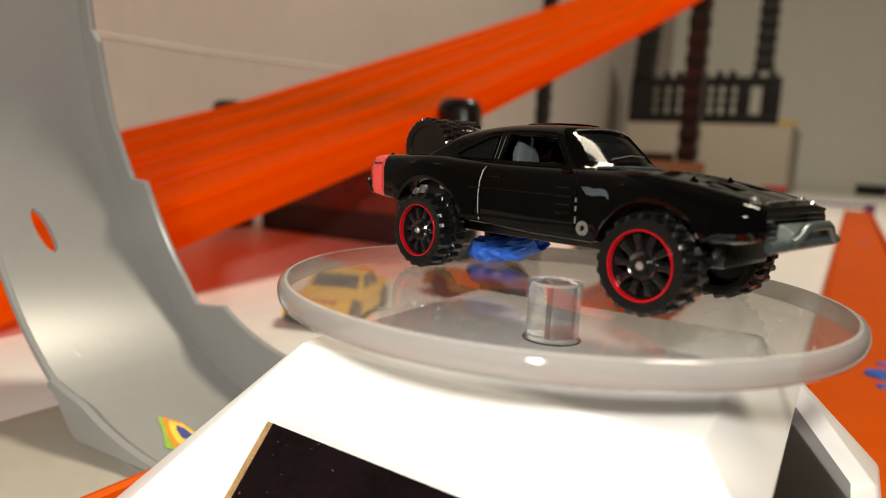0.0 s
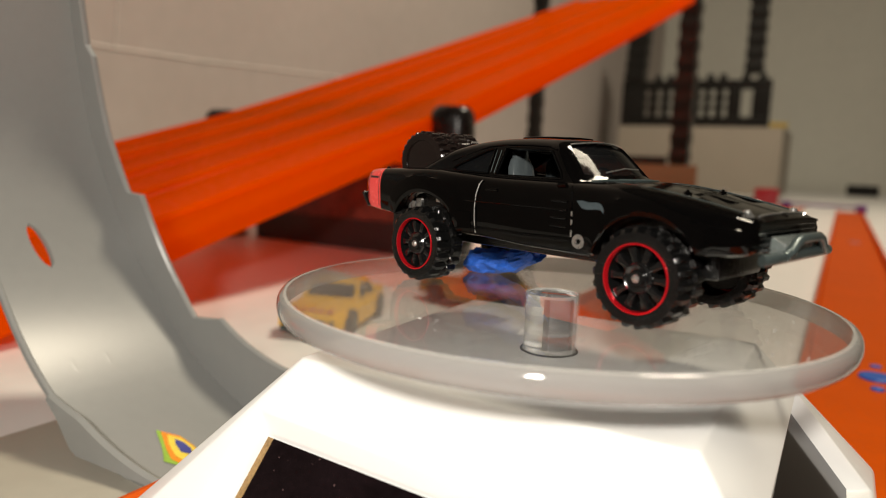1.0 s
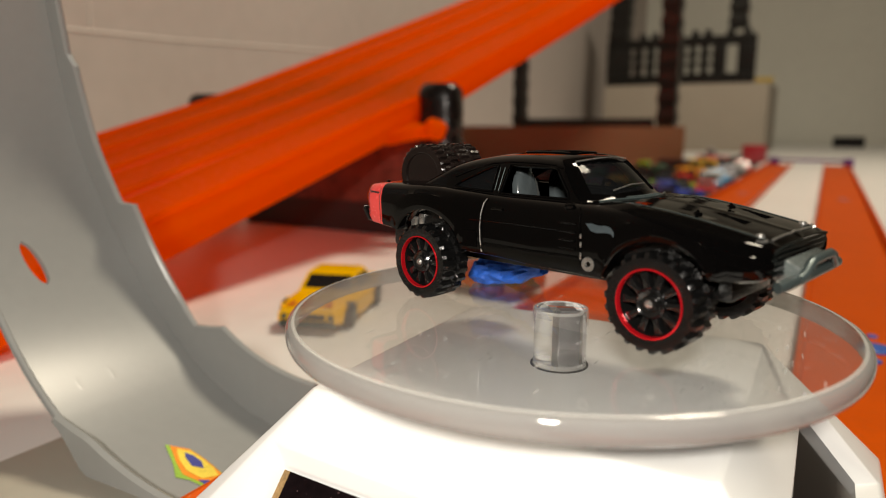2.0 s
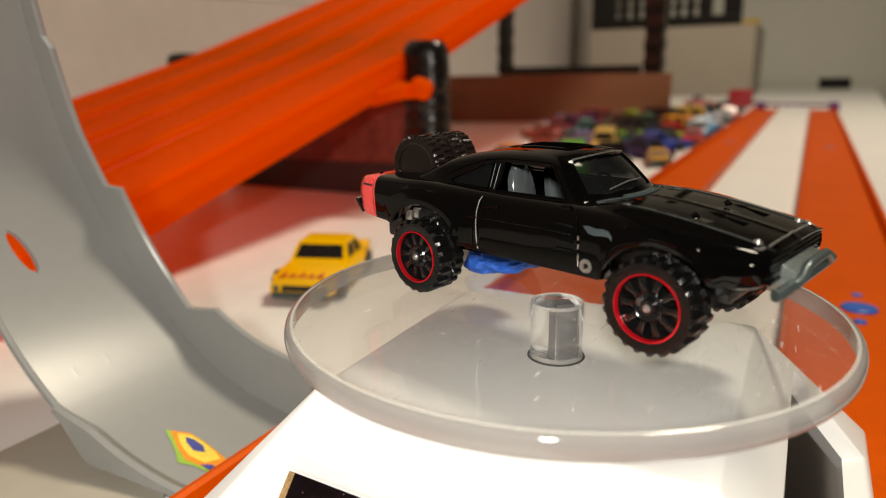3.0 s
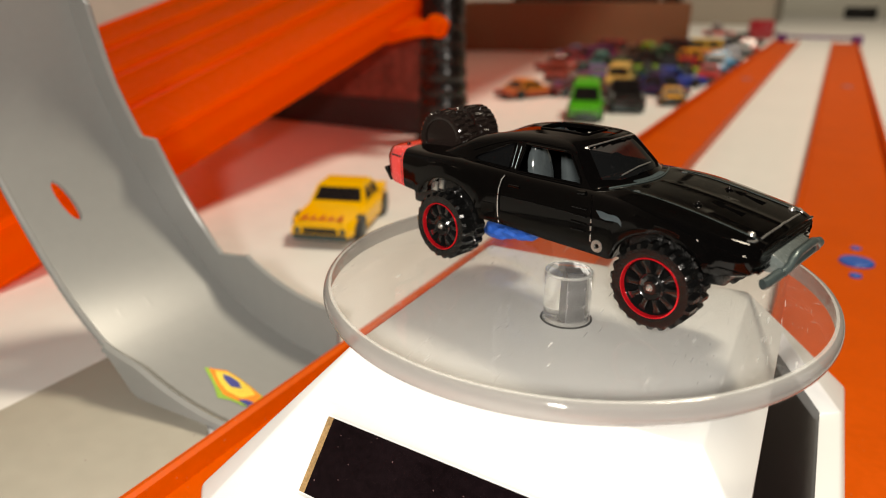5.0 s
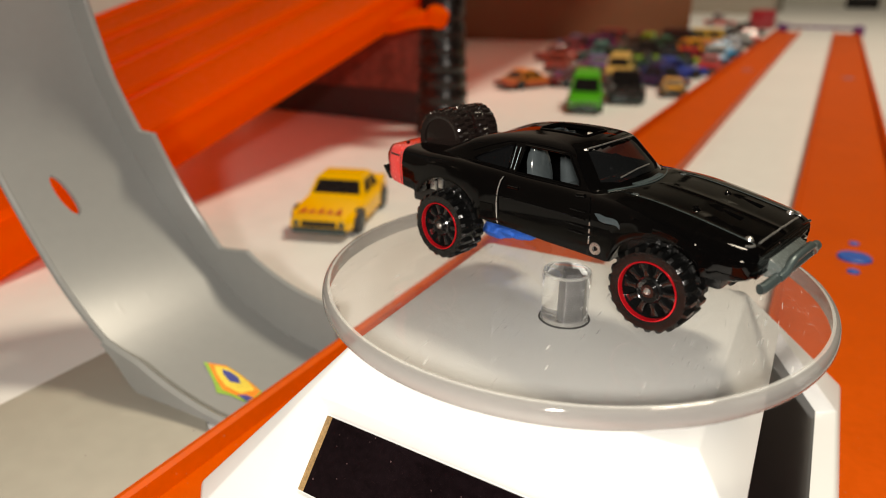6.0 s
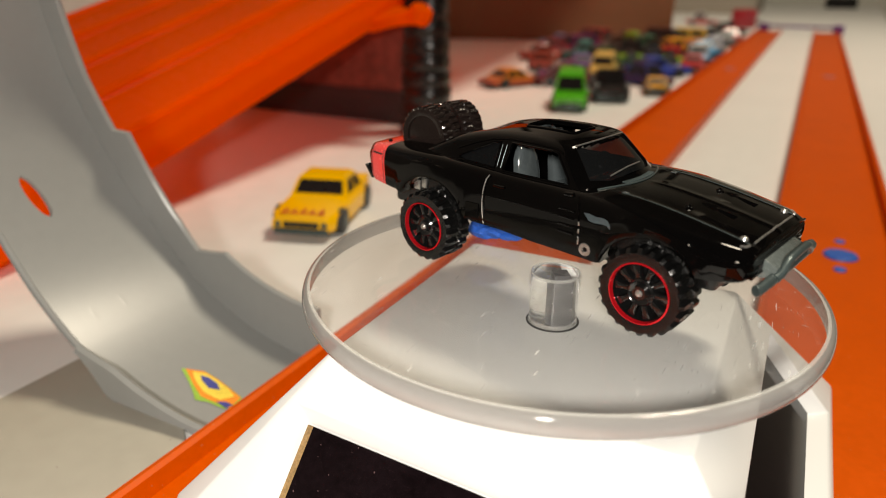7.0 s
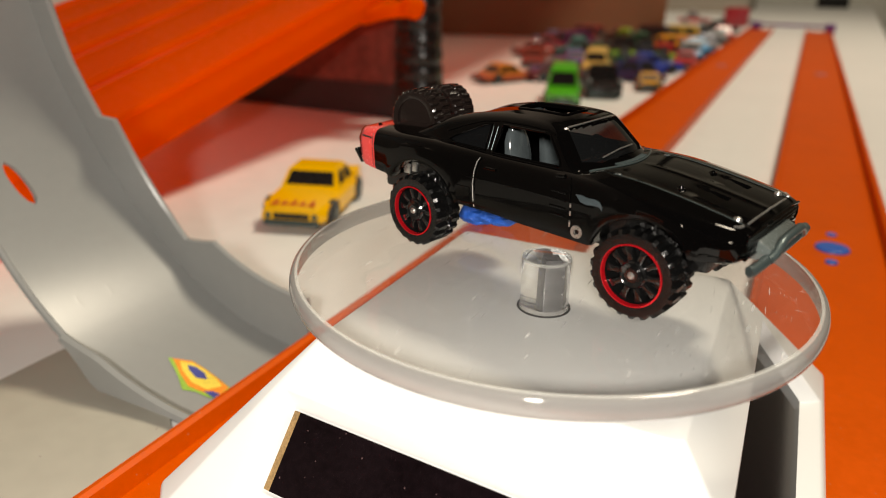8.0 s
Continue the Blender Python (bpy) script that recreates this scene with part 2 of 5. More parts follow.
def b_prism(points, t0, t1, axes="xz", bevel=0.0):
    """A flat outline with thickness: points in the plane of the two axes, from t0 to t1 along the third."""
    own = bmesh.new()
    third = ({"x", "y", "z"} - set(axes)).pop()

    def co(p, t):
        d = {axes[0]: p[0], axes[1]: p[1], third: t}
        return (d["x"], d["y"], d["z"])
    a, b = [own.verts.new(co(p, t0)) for p in points], [own.verts.new(co(p, t1)) for p in points]
    own.faces.new(a)
    own.faces.new(b[::-1])
    for i in range(len(points)):
        j = (i + 1) % len(points)
        own.faces.new((a[i], b[i], b[j], a[j]))
    if bevel:
        bmesh.ops.recalc_face_normals(own, faces=own.faces)
        bmesh.ops.bevel(own, geom=list(own.edges), offset=bevel, segments=2, profile=0.6, affect="EDGES")
    return own


def b_loft(sections, caps=True, closed=True):
    own = bmesh.new()
    rows = [[own.verts.new(p) for p in s] for s in sections]
    n = len(rows[0])
    for a, b in zip(rows, rows[1:]):
        for i in range(n if closed else n - 1):
            own.faces.new((a[i], a[(i + 1) % n], b[(i + 1) % n], b[i]))
    if caps and closed:
        own.faces.new(rows[0][::-1])
        own.faces.new(rows[-1])
    return own


def b_tube(points, r, seg=10):
    pts = [Vector(p) for p in points]
    sections = []
    for i, p in enumerate(pts):
        d = (pts[min(i + 1, len(pts) - 1)] - pts[max(i - 1, 0)]).normalized()
        up = Vector((0, 0, 1)) if abs(d.z) < 0.9 else Vector((1, 0, 0))
        s = d.cross(up).normalized()
        u = s.cross(d)
        sections.append([p + r * (math.cos(2 * math.pi * k / seg) * s + math.sin(2 * math.pi * k / seg) * u) for k in range(seg)])
    return b_loft(sections)


def ease(table, x):
    """Smooth curve through (x, value) pairs."""
    if x <= table[0][0]:
        return table[0][1]
    for (x0, v0), (x1, v1) in zip(table, table[1:]):
        if x <= x1:
            k = (x - x0) / (x1 - x0)
            return v0 + (v1 - v0) * k
    return table[-1][1]


# ---- the setting ----
def structure(name, bm, material, label, category, smooth=False):
    return tagged(part(name, bm, material, None, label, smooth), label, category, kind="structure")


structure("floor", b_box(-84, 300, -250, 350, -76, -74), M_FLOORB, "brown floor of the room under the table", "floor")
structure("wall_west", b_box(-84, -80, -250, 346, -74, 170), M_WALL, "pinkish white papered wall behind the orange ramp", "wall")
structure("wall_north", b_box(-80, 296, 346, 350, -74, 170), M_WALL_B, "plain pale grey wall behind the table", "wall")
# unseen walls and ceiling, added to close the room and keep light down
structure("wall_east", b_box(296, 300, -246, 346, -74, 200), M_DIM, "unseen dark brown wall added to close the room", "wall")
structure("wall_south", b_box(-80, 300, -250, -246, -74, 200), M_DIM, "unseen dark brown wall added to close the room", "wall")
structure("ceiling", b_box(-84, 300, -250, 350, 200, 204), M_CEIL, "unseen dark grey ceiling added to close the room", "ceiling")
structure("wall_upper", b_box(-84, -80, -250, 350, 170, 200), M_WALL, "pale wall above the papered wall", "wall")
structure("wall_upper", b_box(-80, 300, 346, 350, 170, 200), M_WALL_B, "pale wall above the grey wall", "wall")

# creases pressed into the papered wall, paler to paint the light on their ridges
for y0, z0, y1, z1, w in ((20, 19.3, 60, 20.2, 0.25), (60, 20.2, 140, 24.0, 0.22), (47, 20.0, 49, 44, 0.2)):
    d = Vector((0, y1 - y0, z1 - z0)).normalized()
    s = Vector((0, -d.z, d.y))
    a, b = Vector((-79.95, y0, z0)), Vector((-79.95, y1, z1))
    bm = b_loft([[a - s * w, a + Vector((0.22, 0, 0)), a + s * w], [b - s * w, b + Vector((0.22, 0, 0)), b + s * w]])
    structure("trim", bm, M_CREASE_LIT, "soft crease ridge in the papered wall", "crease", True)

table = thing("table", "long white board table top under the tracks", "table", kind="structure")
part("table_top", b_prism([(-79, -16), (11, -16), (12.5, 50), (26, 340), (-79, 340)], -2.5, 0, "xy", 0.15), M_TABLE, table, smooth=False)
for x, y in ((-70, -11), (4, -11), (-70, 330), (15, 330)):
    part("leg", b_box(x - 3, x + 3, y - 3, y + 3, -74, -2.5, 0.3), M_WHITE, table)

card = b_prism([(-13.3, -15), (-7.9, -15), (-7.9, -1.9), (-13.3, 2.5)], 0.0, 0.07, "xy", 0.02)
tagged(part("card_sheet", card, M_PAPER, None), "cream card sheet lying flat beside the orange track", "card sheet")


# ---- orange tracks ----
def track_lane(x, y0, y1, marks, label):
    t = thing("race_track", label, "toy track", x, 0, 0, group="straight tracks")
    prof = [(-2.2, 0.02), (2.2, 0.02), (2.2, 0.82), (2.08, 0.84), (1.98, 0.78), (1.96, 0.32), (-1.96, 0.32), (-1.98, 0.78), (-2.08, 0.84), (-2.2, 0.82)]
    part("track_bed", b_loft([[(px, yy, pz) for px, pz in prof] for yy in np.linspace(y0, y1, 9)]), M_LANE, t)
    for yy, big in marks:
        m = M_BLUE if big else M_BLUEOLD
        if big:
            bm = moved(b_cyl(0.62, 0.56, 0.32, 0.42, 24, 0.03), pose(0.2, yy, 0))
            part("connector_disc", bm, m, t, "bright blue round connector mark")
            part("connector_pin", moved(b_cyl(0.22, 0.2, 0.32, 0.40, 16, 0.02), pose(0.15, yy - 1.55, 0)), m, t, "small blue round mark")
            part("connector_pin", moved(b_cyl(0.2, 0.18, 0.32, 0.38, 16, 0.02), pose(0.2, yy + 1.7, 0)), m, t, "small blue round mark")
        else:
            part("connector_disc", moved(b_cyl(0.62, 0.6, 0.32, 0.36, 20), pose(0.1, yy, 0)), m, t, "faded purple round mark")
    return t


track_lane(5.45, -15, 150, ((17.35, 1), (75.2, 0)), "straight orange plastic track with blue connector marks")
track_lane(-4.85, -15, 150, ((77.5, 0),), "straight orange plastic track running beneath the turntable stand")

gate = thing("finish_gate", "low purple plastic finish gate across both tracks", "finish gate", 0.65, 150.6, 0)
part("crossbar", b_box(-7.2, 7.2, -0.25, 0.25, 0.95, 1.5, 0.08), M_PURPLE, gate)
for x in (-6.7, 6.8):
    part("gate_foot", b_box(x - 0.95, x + 0.95, -0.7, 0.7, 0.0, 1.75, 0.15), M_PURPLE, gate)

# ---- the wide orange ramp ----
RAMP = [(-7, 0.25), (0, 2.0), (30, 10.1), (36, 12.0), (60, 19.6), (91, 29.7), (112, 36.8)]
X_RIGHT, LANES, LANE_W = -20.5, 4, 5.1
ramp = thing("orange_ramp", "wide orange plastic four lane ramp rising on pylons", "toy ramp")


def ramp_section(y, lower):
    z = ease(RAMP, y)
    pts = [(X_RIGHT, z - lower)]
    for k in range(LANES):
        x1, x0 = X_RIGHT - k * LANE_W, X_RIGHT - (k + 1) * LANE_W
        pts += [(x1, z), (x1 - 0.12, z + 0.03), (x1 - 0.3, z), (x1 - 0.42, z - 0.14), (x0 + 0.42, z - 0.14), (x0 + 0.3, z), (x0 + 0.12, z + 0.03), (x0, z)]
        if k < LANES - 1:
            pts += [(x0, z - 0.1), (x0, z - 0.1)]
    pts += [(X_RIGHT - LANES * LANE_W, z - lower), (X_RIGHT - LANES * LANE_W + 0.25, z - lower), (X_RIGHT - LANES * LANE_W + 0.25, z - 0.9),
            (X_RIGHT - 0.25, z - 0.9), (X_RIGHT - 0.25, z - lower)]
    return [(x, y, zz) for x, zz in pts]


part("lower_section", b_loft([ramp_section(y, 1.9 if y > 1 else min(1.9, ease(RAMP, y) - 0.05)) for y in (-6.5, -3, 0, 1.5, 8, 15, 22, 28.97)]), M_ORANGE, ramp)
part("upper_section", b_loft([ramp_section(y, 1.9) for y in (29.0, 33, 36, 48, 60, 75, 91, 104, 112)]), M_ORANGE, ramp)
for k in range(LANES):
    for x in (X_RIGHT - k * LANE_W - 0.24, X_RIGHT - (k + 1) * LANE_W + 0.24):
        for ys in ((-6.4, -3, 0, 1.5, 8, 15, 22, 28.9), (29.1, 33, 36, 48, 60, 75, 91, 104, 111.8)):
            part("lane_ridge", b_tube([(x, y, ease(RAMP, y) + 0.02) for y in ys], 0.16, 10), M_ORANGE, ramp)
tab = b_prism([(-0.2, -2.6), (0.15, -2.2), (0.5, -1.5), (1.1, -0.95), (1.9, -0.75), (1.9, -0.1), (1.1, 0.05), (0.5, 0.3), (0.1, 0.6), (-0.2, 0.6)], -0.42, 0.42, "xy", 0.1)
part("connector_tab", moved(tab, pose(X_RIGHT, 28.3, 7.85, 14)), M_ORANGE, ramp)
part("connector_knob", moved(b_rev([(0.02, -0.62), (0.45, -0.6), (0.68, -0.4), (0.72, 0), (0.68, 0.4), (0.45, 0.6), (0.02, 0.62)], 24, False), pose(X_RIGHT + 2.2, 27.9, 7.9, 0, 20)), M_ORANGE, ramp)


def pylon(x, y, h, label):
    t = thing("ramp_pylon", label, "pylon", x, y, 0, group="ramp pylons")
    rows = []
    bulges = 8
    for k in range(65):
        f = k / 64
        ph = (f * bulges * 1.28) % 1.0
        r = 1.74 - 0.34 * min(1, f * 1.6) + (0.13 * math.sin(math.pi * ph) ** 0.6 if f < 0.76 else 0.10)
        if f > 0.93:
            r *= math.sqrt(max(0.0, 1 - ((f - 0.93) / 0.078) ** 2)) * 0.55 + 0.45
        ring = []
        for q in range(20):
            a = 2 * math.pi * q / 20
            c, d = math.cos(a), math.sin(a)
            rr = r / (abs(c) ** 3.2 + abs(d) ** 3.2) ** (1 / 3.2)
            rr *= 1 + 0.05 * noise.noise(Vector((c * 1.5 + x, d * 1.5, f * 9)))
            ring.append((rr * c * 0.96, rr * d * 0.9, h * f))
        rows.append(ring)
    part("column", moved(b_loft(rows[:50]), pose(0, 0, 0, 0, 0, 14)), M_PYLON, t)
    part("cap", moved(b_loft(rows[49:]), pose(0, 0, 0, 0, 0, 14)), M_PYLON, t)
    return t


pylon(-19.55, 30.9, 10.9, "dark grey ribbed plastic pylon beside the orange ramp")
pylon(-42.5, 31.6, 10.7, "dark grey plastic pylon at the far edge of the ramp")

# ---- boxes and tower at the far end ----
def carton(name, x0, x1, y0, y1, z0, z1, material, label, flap=True, turn=0):
    t = thing(name, label, "box", (x0 + x1) / 2, (y0 + y1) / 2, z0, turn)
    a, b, c = (x1 - x0) / 2, (y1 - y0) / 2, z1 - z0
    part("carton", b_box(-a, a, -b, b, 0, c - 0.3, 0.12), material, t)
    if flap:
        part("lid_flap", b_box(-a + 0.05, a - 0.05, -b + 0.05, -0.08, c - 0.3, c, 0.06), material, t)
        part("lid_flap", b_box(-a + 0.05, a - 0.05, 0.08, b - 0.05, c - 0.3, c, 0.06), material, t)
    return t


carton("cardboard_box", -60.85, -21.35, 107.5, 132.5, 0, 8.1, M_BROWN, "long low brown cardboard box behind the parked toy cars", turn=20)
carton("cream_box", -66, -14.2, 230, 270, 0, 21.8, M_CREAM, "tall cream card box standing against the far wall")
under = carton("printed_box", -39, -21.8, 32.2, 36.8, 0, 9.0, M_BOX_REDSHADE, "printed card box under the orange ramp, its red shade in the colour", False)
part("dark_band", b_box(-8.75, 8.75, -2.45, -2.0, 0.02, 2.4, 0.05), M_BOXDARK, under, "dark band along the box foot")
under["category"] = "box"

tower = thing("start_tower", "black plastic scaffold tower holding up the ramp", "toy tower", -36, 122, 8.1)
for x, w in ((-16.0, 1.3), (13.2, 1.75)):
    n = 14
    sections = []
    for k in range(n * 2):
        z = k * 45.0 / (n * 2 - 1)
        r = w * (1.0 if k % 2 else 0.82)
        sections.append([(x + r * sx, r * sy, z) for sx, sy in ((-1, -1), (1, -1), (1, 1), (-1, 1))])
    part("post", b_loft(sections), M_TOWER, tower, smooth=False)
part("crossbar", b_box(-14.6, 10.8, -0.7, 0.7, 0, 1.5, 0.15), M_TOWER, tower)
part("crossbar", b_box(-14.6, 10.8, -0.7, 0.7, 27.5, 28.6, 0.15), M_TOWER, tower)

rack = thing("lattice_rack", "black plastic lattice frame standing on the cream box", "toy rack", -43, 236, 21.8)
for x0, x1, z0, z1 in ((-24, 24, 0, 3.5), (-24, 24, 12.5, 15.5), (-24, -16, 3.5, 12.5), (-6.5, 2, 3.5, 12.5), (11, 15, 3.5, 12.5), (18.5, 24, 3.5, 12.5)):
    part("rail", b_box(x0, x1, -1.5, 1.5, z0, z1, 0.3), M_TOWER, rack)
for x in (-19.5, -12, -8, 0, 5, 9, 16, 21):
    part("stud", moved(b_cyl(1.5, 1.0, 15.4, 17.6, 12, 0.2), pose(x, 0, 0)), M_TOWER, rack)
for x0, x1 in ((-14.5, -12.2), (-10.4, -8.0), (3.6, 5.4), (7.2, 9.4)):
    part("rung", b_box(x0, x1, -0.8, 0.8, 3.4, 12.6, 0.2), M_TOWER, rack)
for z in (6.2, 9.2):
    part("rung", b_box(-16.0, -6.4, -0.6, 0.6, z, z + 0.9, 0.15), M_TOWER, rack)
    part("rung", b_box(2.0, 11.2, -0.6, 0.6, z, z + 0.9, 0.15), M_TOWER, rack)
sections = []
for k in range(20):
    r = 2.9 * (1.0 if k % 2 else 0.8)
    sections.append([(18.2 + r * sx, r * sy, 17.4 + k * 2.1) for sx, sy in ((-1, -1), (1, -1), (1, 1), (-1, 1))])
part("post", b_loft(sections), M_TOWER, rack, smooth=False)
sections = []
for k in range(12):
    r = 3.6 * (1.0 if k % 2 else 0.86)
    sections.append([(-20.0 + 0.10 * k + r * sx, r * 0.7 * sy, 15.4 + k * 2.0) for sx, sy in ((-1, -1), (1, -1), (1, 1), (-1, 1))])
part("post", b_loft(sections), M_TOWER, rack, smooth=False)
tagged(part("yellow_block", moved(b_box(-2.6, 2.6, -1.2, 1.2, 0, 1.5, 0.3), pose(-15.8, 233, 21.82)), paint("mustard_plastic", (0.55, 0.38, 0.05)), None), "small mustard yellow plastic piece on the cream box", "toy piece")
tagged(part("black_strip", b_box(5, 16, 305, 309, 0, 4.2, 0.4), M_TOWER, None), "low black plastic bar lying at the far table end", "bar")
tagged(part("red_block", b_box(-13.5, -8.5, 160, 164, 0, 4.0, 0.5), paint("dark_red_plastic", (0.35, 0.02, 0.03)), None), "dark red plastic block beside the finish gate", "toy block")

# ---- grey loop piece ----
LOOP_R, LOOP_X, LOOP_Z = 7.5, -7.1, 7.5


def loop_point(a, y, r=LOOP_R):
    """A point of the loop at the angle a in degrees (270 is the foot), y across it, r from its axis."""
    k = radians(a)
    shift = -0.0004 * max(0.0, 215 - a) ** 2
    return (LOOP_X + r * math.cos(k), y + shift, LOOP_Z + r * math.sin(k))


def flange_height(a):
    if a < 162:
        return 0.5
    if a < 193.0:
        return 0.72
    if a < 194.5:
        return 0.72 + 0.5 * (a - 193.0) / 1.5
    if a < 228:
        return 1.22 - 0.35 * (a - 194.5) / 33.5
    if a < 235:
        return 0.87 + 0.75 * (a - 228) / 7
    return 1.62


def flange_y(a):
    return 1.95 + 0.45 * min(1, max(0, (a - 180) / 40))


loop = thing("loop_piece", "curved grey plastic loop track piece with side rails", "loop track")
SLOT = (198.0, 207.5)


def slot_edge(a, sign):
    k = (a - 202.75) / 4.75
    return -0.36 + 0.10 * k + sign * 0.20 * math.sqrt(max(0.0, 1 - k * k)) if abs(k) <= 1 else -0.36 + 0.10 * max(-1, min(1, k)) + sign * 0.002


angles = sorted(set([float(a) for a in np.arange(120, 268.1, 2.0)] + [193.0, 194.5, 228.0, 235.0, SLOT[0], SLOT[1]] + [199.0, 201.0, 203.0, 205.0, 206.5]))
bm = bmesh.new()
ys = [-1.6, -0.85, "low", "high", 0.7, None]
top, low = {}, {}
for a in angles:
    for j, y in enumerate(ys):
        yy = flange_y(a) if y is None else slot_edge(a, -1 if y == "low" else 1) if isinstance(y, str) else y
        top[a, j], low[a, j] = bm.verts.new(loop_point(a, yy)), bm.verts.new(loop_point(a, yy, LOOP_R + 0.16))
open_cells = set()
for a, b in zip(angles, angles[1:]):
    for j in range(len(ys) - 1):
        if j == 2 and SLOT[0] <= a and b <= SLOT[1]:
            open_cells.add((a, j))
            continue
        bm.faces.new((top[a, j], top[a, j + 1], top[b, j + 1], top[b, j]))
        bm.faces.new((low[a, j], low[b, j], low[b, j + 1], low[a, j + 1]))
    for j in (0, len(ys) - 1):
        bm.faces.new((top[a, j], top[b, j], low[b, j], low[a, j]))
    if SLOT[0] <= a and b <= SLOT[1]:
        for j in (2, 3):
            bm.faces.new((top[a, j], top[b, j], low[b, j], low[a, j]))
for a in (SLOT[0], SLOT[1]):
    bm.faces.new((top[a, 2], top[a, 3], low[a, 3], low[a, 2]))
for a in (angles[0], angles[-1]):
    for j in range(len(ys) - 1):
        bm.faces.new((top[a, j], top[a, j + 1], low[a, j + 1], low[a, j]))
part("running_surface", bm, M_GREY, loop)
sections = []
for a in angles:
    y, hgt = flange_y(a), flange_height(a)
    sections.append([loop_point(a, y + 0.004, LOOP_R + 0.16), loop_point(a, y + 0.004, LOOP_R - hgt + 0.04), loop_point(a, y + 0.05, LOOP_R - hgt),
                     loop_point(a, y + 0.14, LOOP_R - hgt), loop_point(a, y + 0.18, LOOP_R - hgt + 0.04), loop_point(a, y + 0.18, LOOP_R + 0.16)])
part("side_rail", b_loft(sections), M_GREY, loop)
# near rail: a rounded lip that starts low on the curve, with a skirt down to the table
lip = [float(a) for a in np.arange(234, 268.1, 2.0)]
sections = []
for a in lip:
    hgt = 0.03 + 0.34 * min(1, (a - 234) / 9)
    out = loop_point(a, -1.62, LOOP_R + 0.02)
    foot = max(0.30, min(out[2] - 0.05, 0.30 + max(0, 243 - a) * 0.14))
    sections.append([loop_point(a, -1.604, LOOP_R + 0.1), loop_point(a, -1.604, LOOP_R - hgt), loop_point(a, -1.68, LOOP_R - hgt - 0.05), loop_point(a, -1.80, LOOP_R - hgt),
                     (out[0], -1.84, foot), (out[0], -1.70, foot)])
part("near_rail", b_loft(sections), M_GREY, loop)
near = [float(a) for a in np.arange(150, 234.1, 3.0)]
part("edge_bead", b_tube([loop_point(a, -1.64, LOOP_R + 0.08) for a in near], 0.1, 8), M_GREY, loop)
for a, y in ((229, -0.35),):
    p = Vector(loop_point(a, y, LOOP_R - 0.0))
    k = radians(a)
    turn = Vector((-math.cos(k), 0, -math.sin(k))).to_track_quat("Z", "Y").to_matrix().to_4x4()
    part("mould_mark", moved(b_rev([(0.40, 0.0), (0.46, 0.005), (0.52, 0.0)], 28, False), Matrix.Translation(p) @ turn), M_GREY, loop)
part("outer_foot", b_prism([(-11.6, 0.02), (-7.4, 0.02), (-7.4, 0.5), (-9.4, 0.62), (-11.2, 1.5)], 2.62, 2.72, "xz", 0.02), M_GREY, loop)


def sticker_layer(name, outline, material, lift, label):
    own = bmesh.new()
    own.faces.new([own.verts.new(loop_point(a, y, LOOP_R - lift)) for a, y in outline])
    bmesh.ops.triangulate(own, faces=list(own.faces))
    bmesh.ops.subdivide_edges(own, edges=list(own.edges), cuts=5, use_grid_fill=True)
    for v in own.verts:
        dx, dz = v.co.x - LOOP_X, v.co.z - LOOP_Z
        k = (LOOP_R - lift) / math.hypot(dx, dz)
        v.co.x, v.co.z = LOOP_X + dx * k, LOOP_Z + dz * k
    part(name, own, material, loop, label, smooth=False)


sticker_layer("flame_sticker", [(249.0, -0.19), (252.7, 0.16), (256.2, 0.17), (259.7, 0.11), (263.5, 0.0), (264.5, -0.3), (263.0, -0.58), (259.5, -0.62), (257.2, -0.76), (254.8, -0.55), (253.0, -0.42)], M_GREEN, 0.02, "green printed flame sticker")
sticker_layer("flame_print", [(249.7, -0.13), (252.7, 0.14), (256.2, 0.155), (259.7, 0.095), (263.4, -0.02), (263.9, -0.50), (261.0, -0.52), (257.4, -0.58), (254.0, -0.40), (251.6, -0.24)], M_FLAMEO, 0.028, "orange flame print")
sticker_layer("flame_print", [(251.2, -0.08), (253.4, 0.10), (256.4, 0.115), (259.6, 0.06), (262.2, -0.08), (260.8, -0.40), (257.2, -0.44), (253.6, -0.28)], M_FLAMEY, 0.036, "yellow flame print")
sticker_layer("flame_print", [(253.0, -0.04), (254.6, 0.04), (257.0, 0.02), (258.8, -0.12), (256.8, -0.25), (254.2, -0.15)], M_FLAMEB, 0.044, "dark blue flame heart")
sticker_layer("flame_print", [(257.4, -0.48), (259.6, -0.32), (263.6, -0.20), (263.4, -0.40), (260.0, -0.46)], M_FLAMEO, 0.028, "orange flame tongue")
sticker_layer("flame_print", [(260.6, -0.50), (262.0, -0.36), (263.8, -0.36), (263.4, -0.54)], M_FLAMEB, 0.036, "dark blue flame tongue")

# ---- turntable stand ----
stand = thing("turntable_stand", "white plastic solar turntable stand with dark solar panels", "turntable", 0, 0, 0)
ZT, ZB, HT, HB = 4.22, 1.75, 2.88, 4.98


def square(hf, z, cut):
    return [(-hf + cut, -hf, z), (hf - cut, -hf, z), (hf, -hf + cut, z), (hf, hf - cut, z), (hf - cut, hf, z), (-hf + cut, hf, z), (-hf, hf - cut, z), (-hf, -hf + cut, z)]


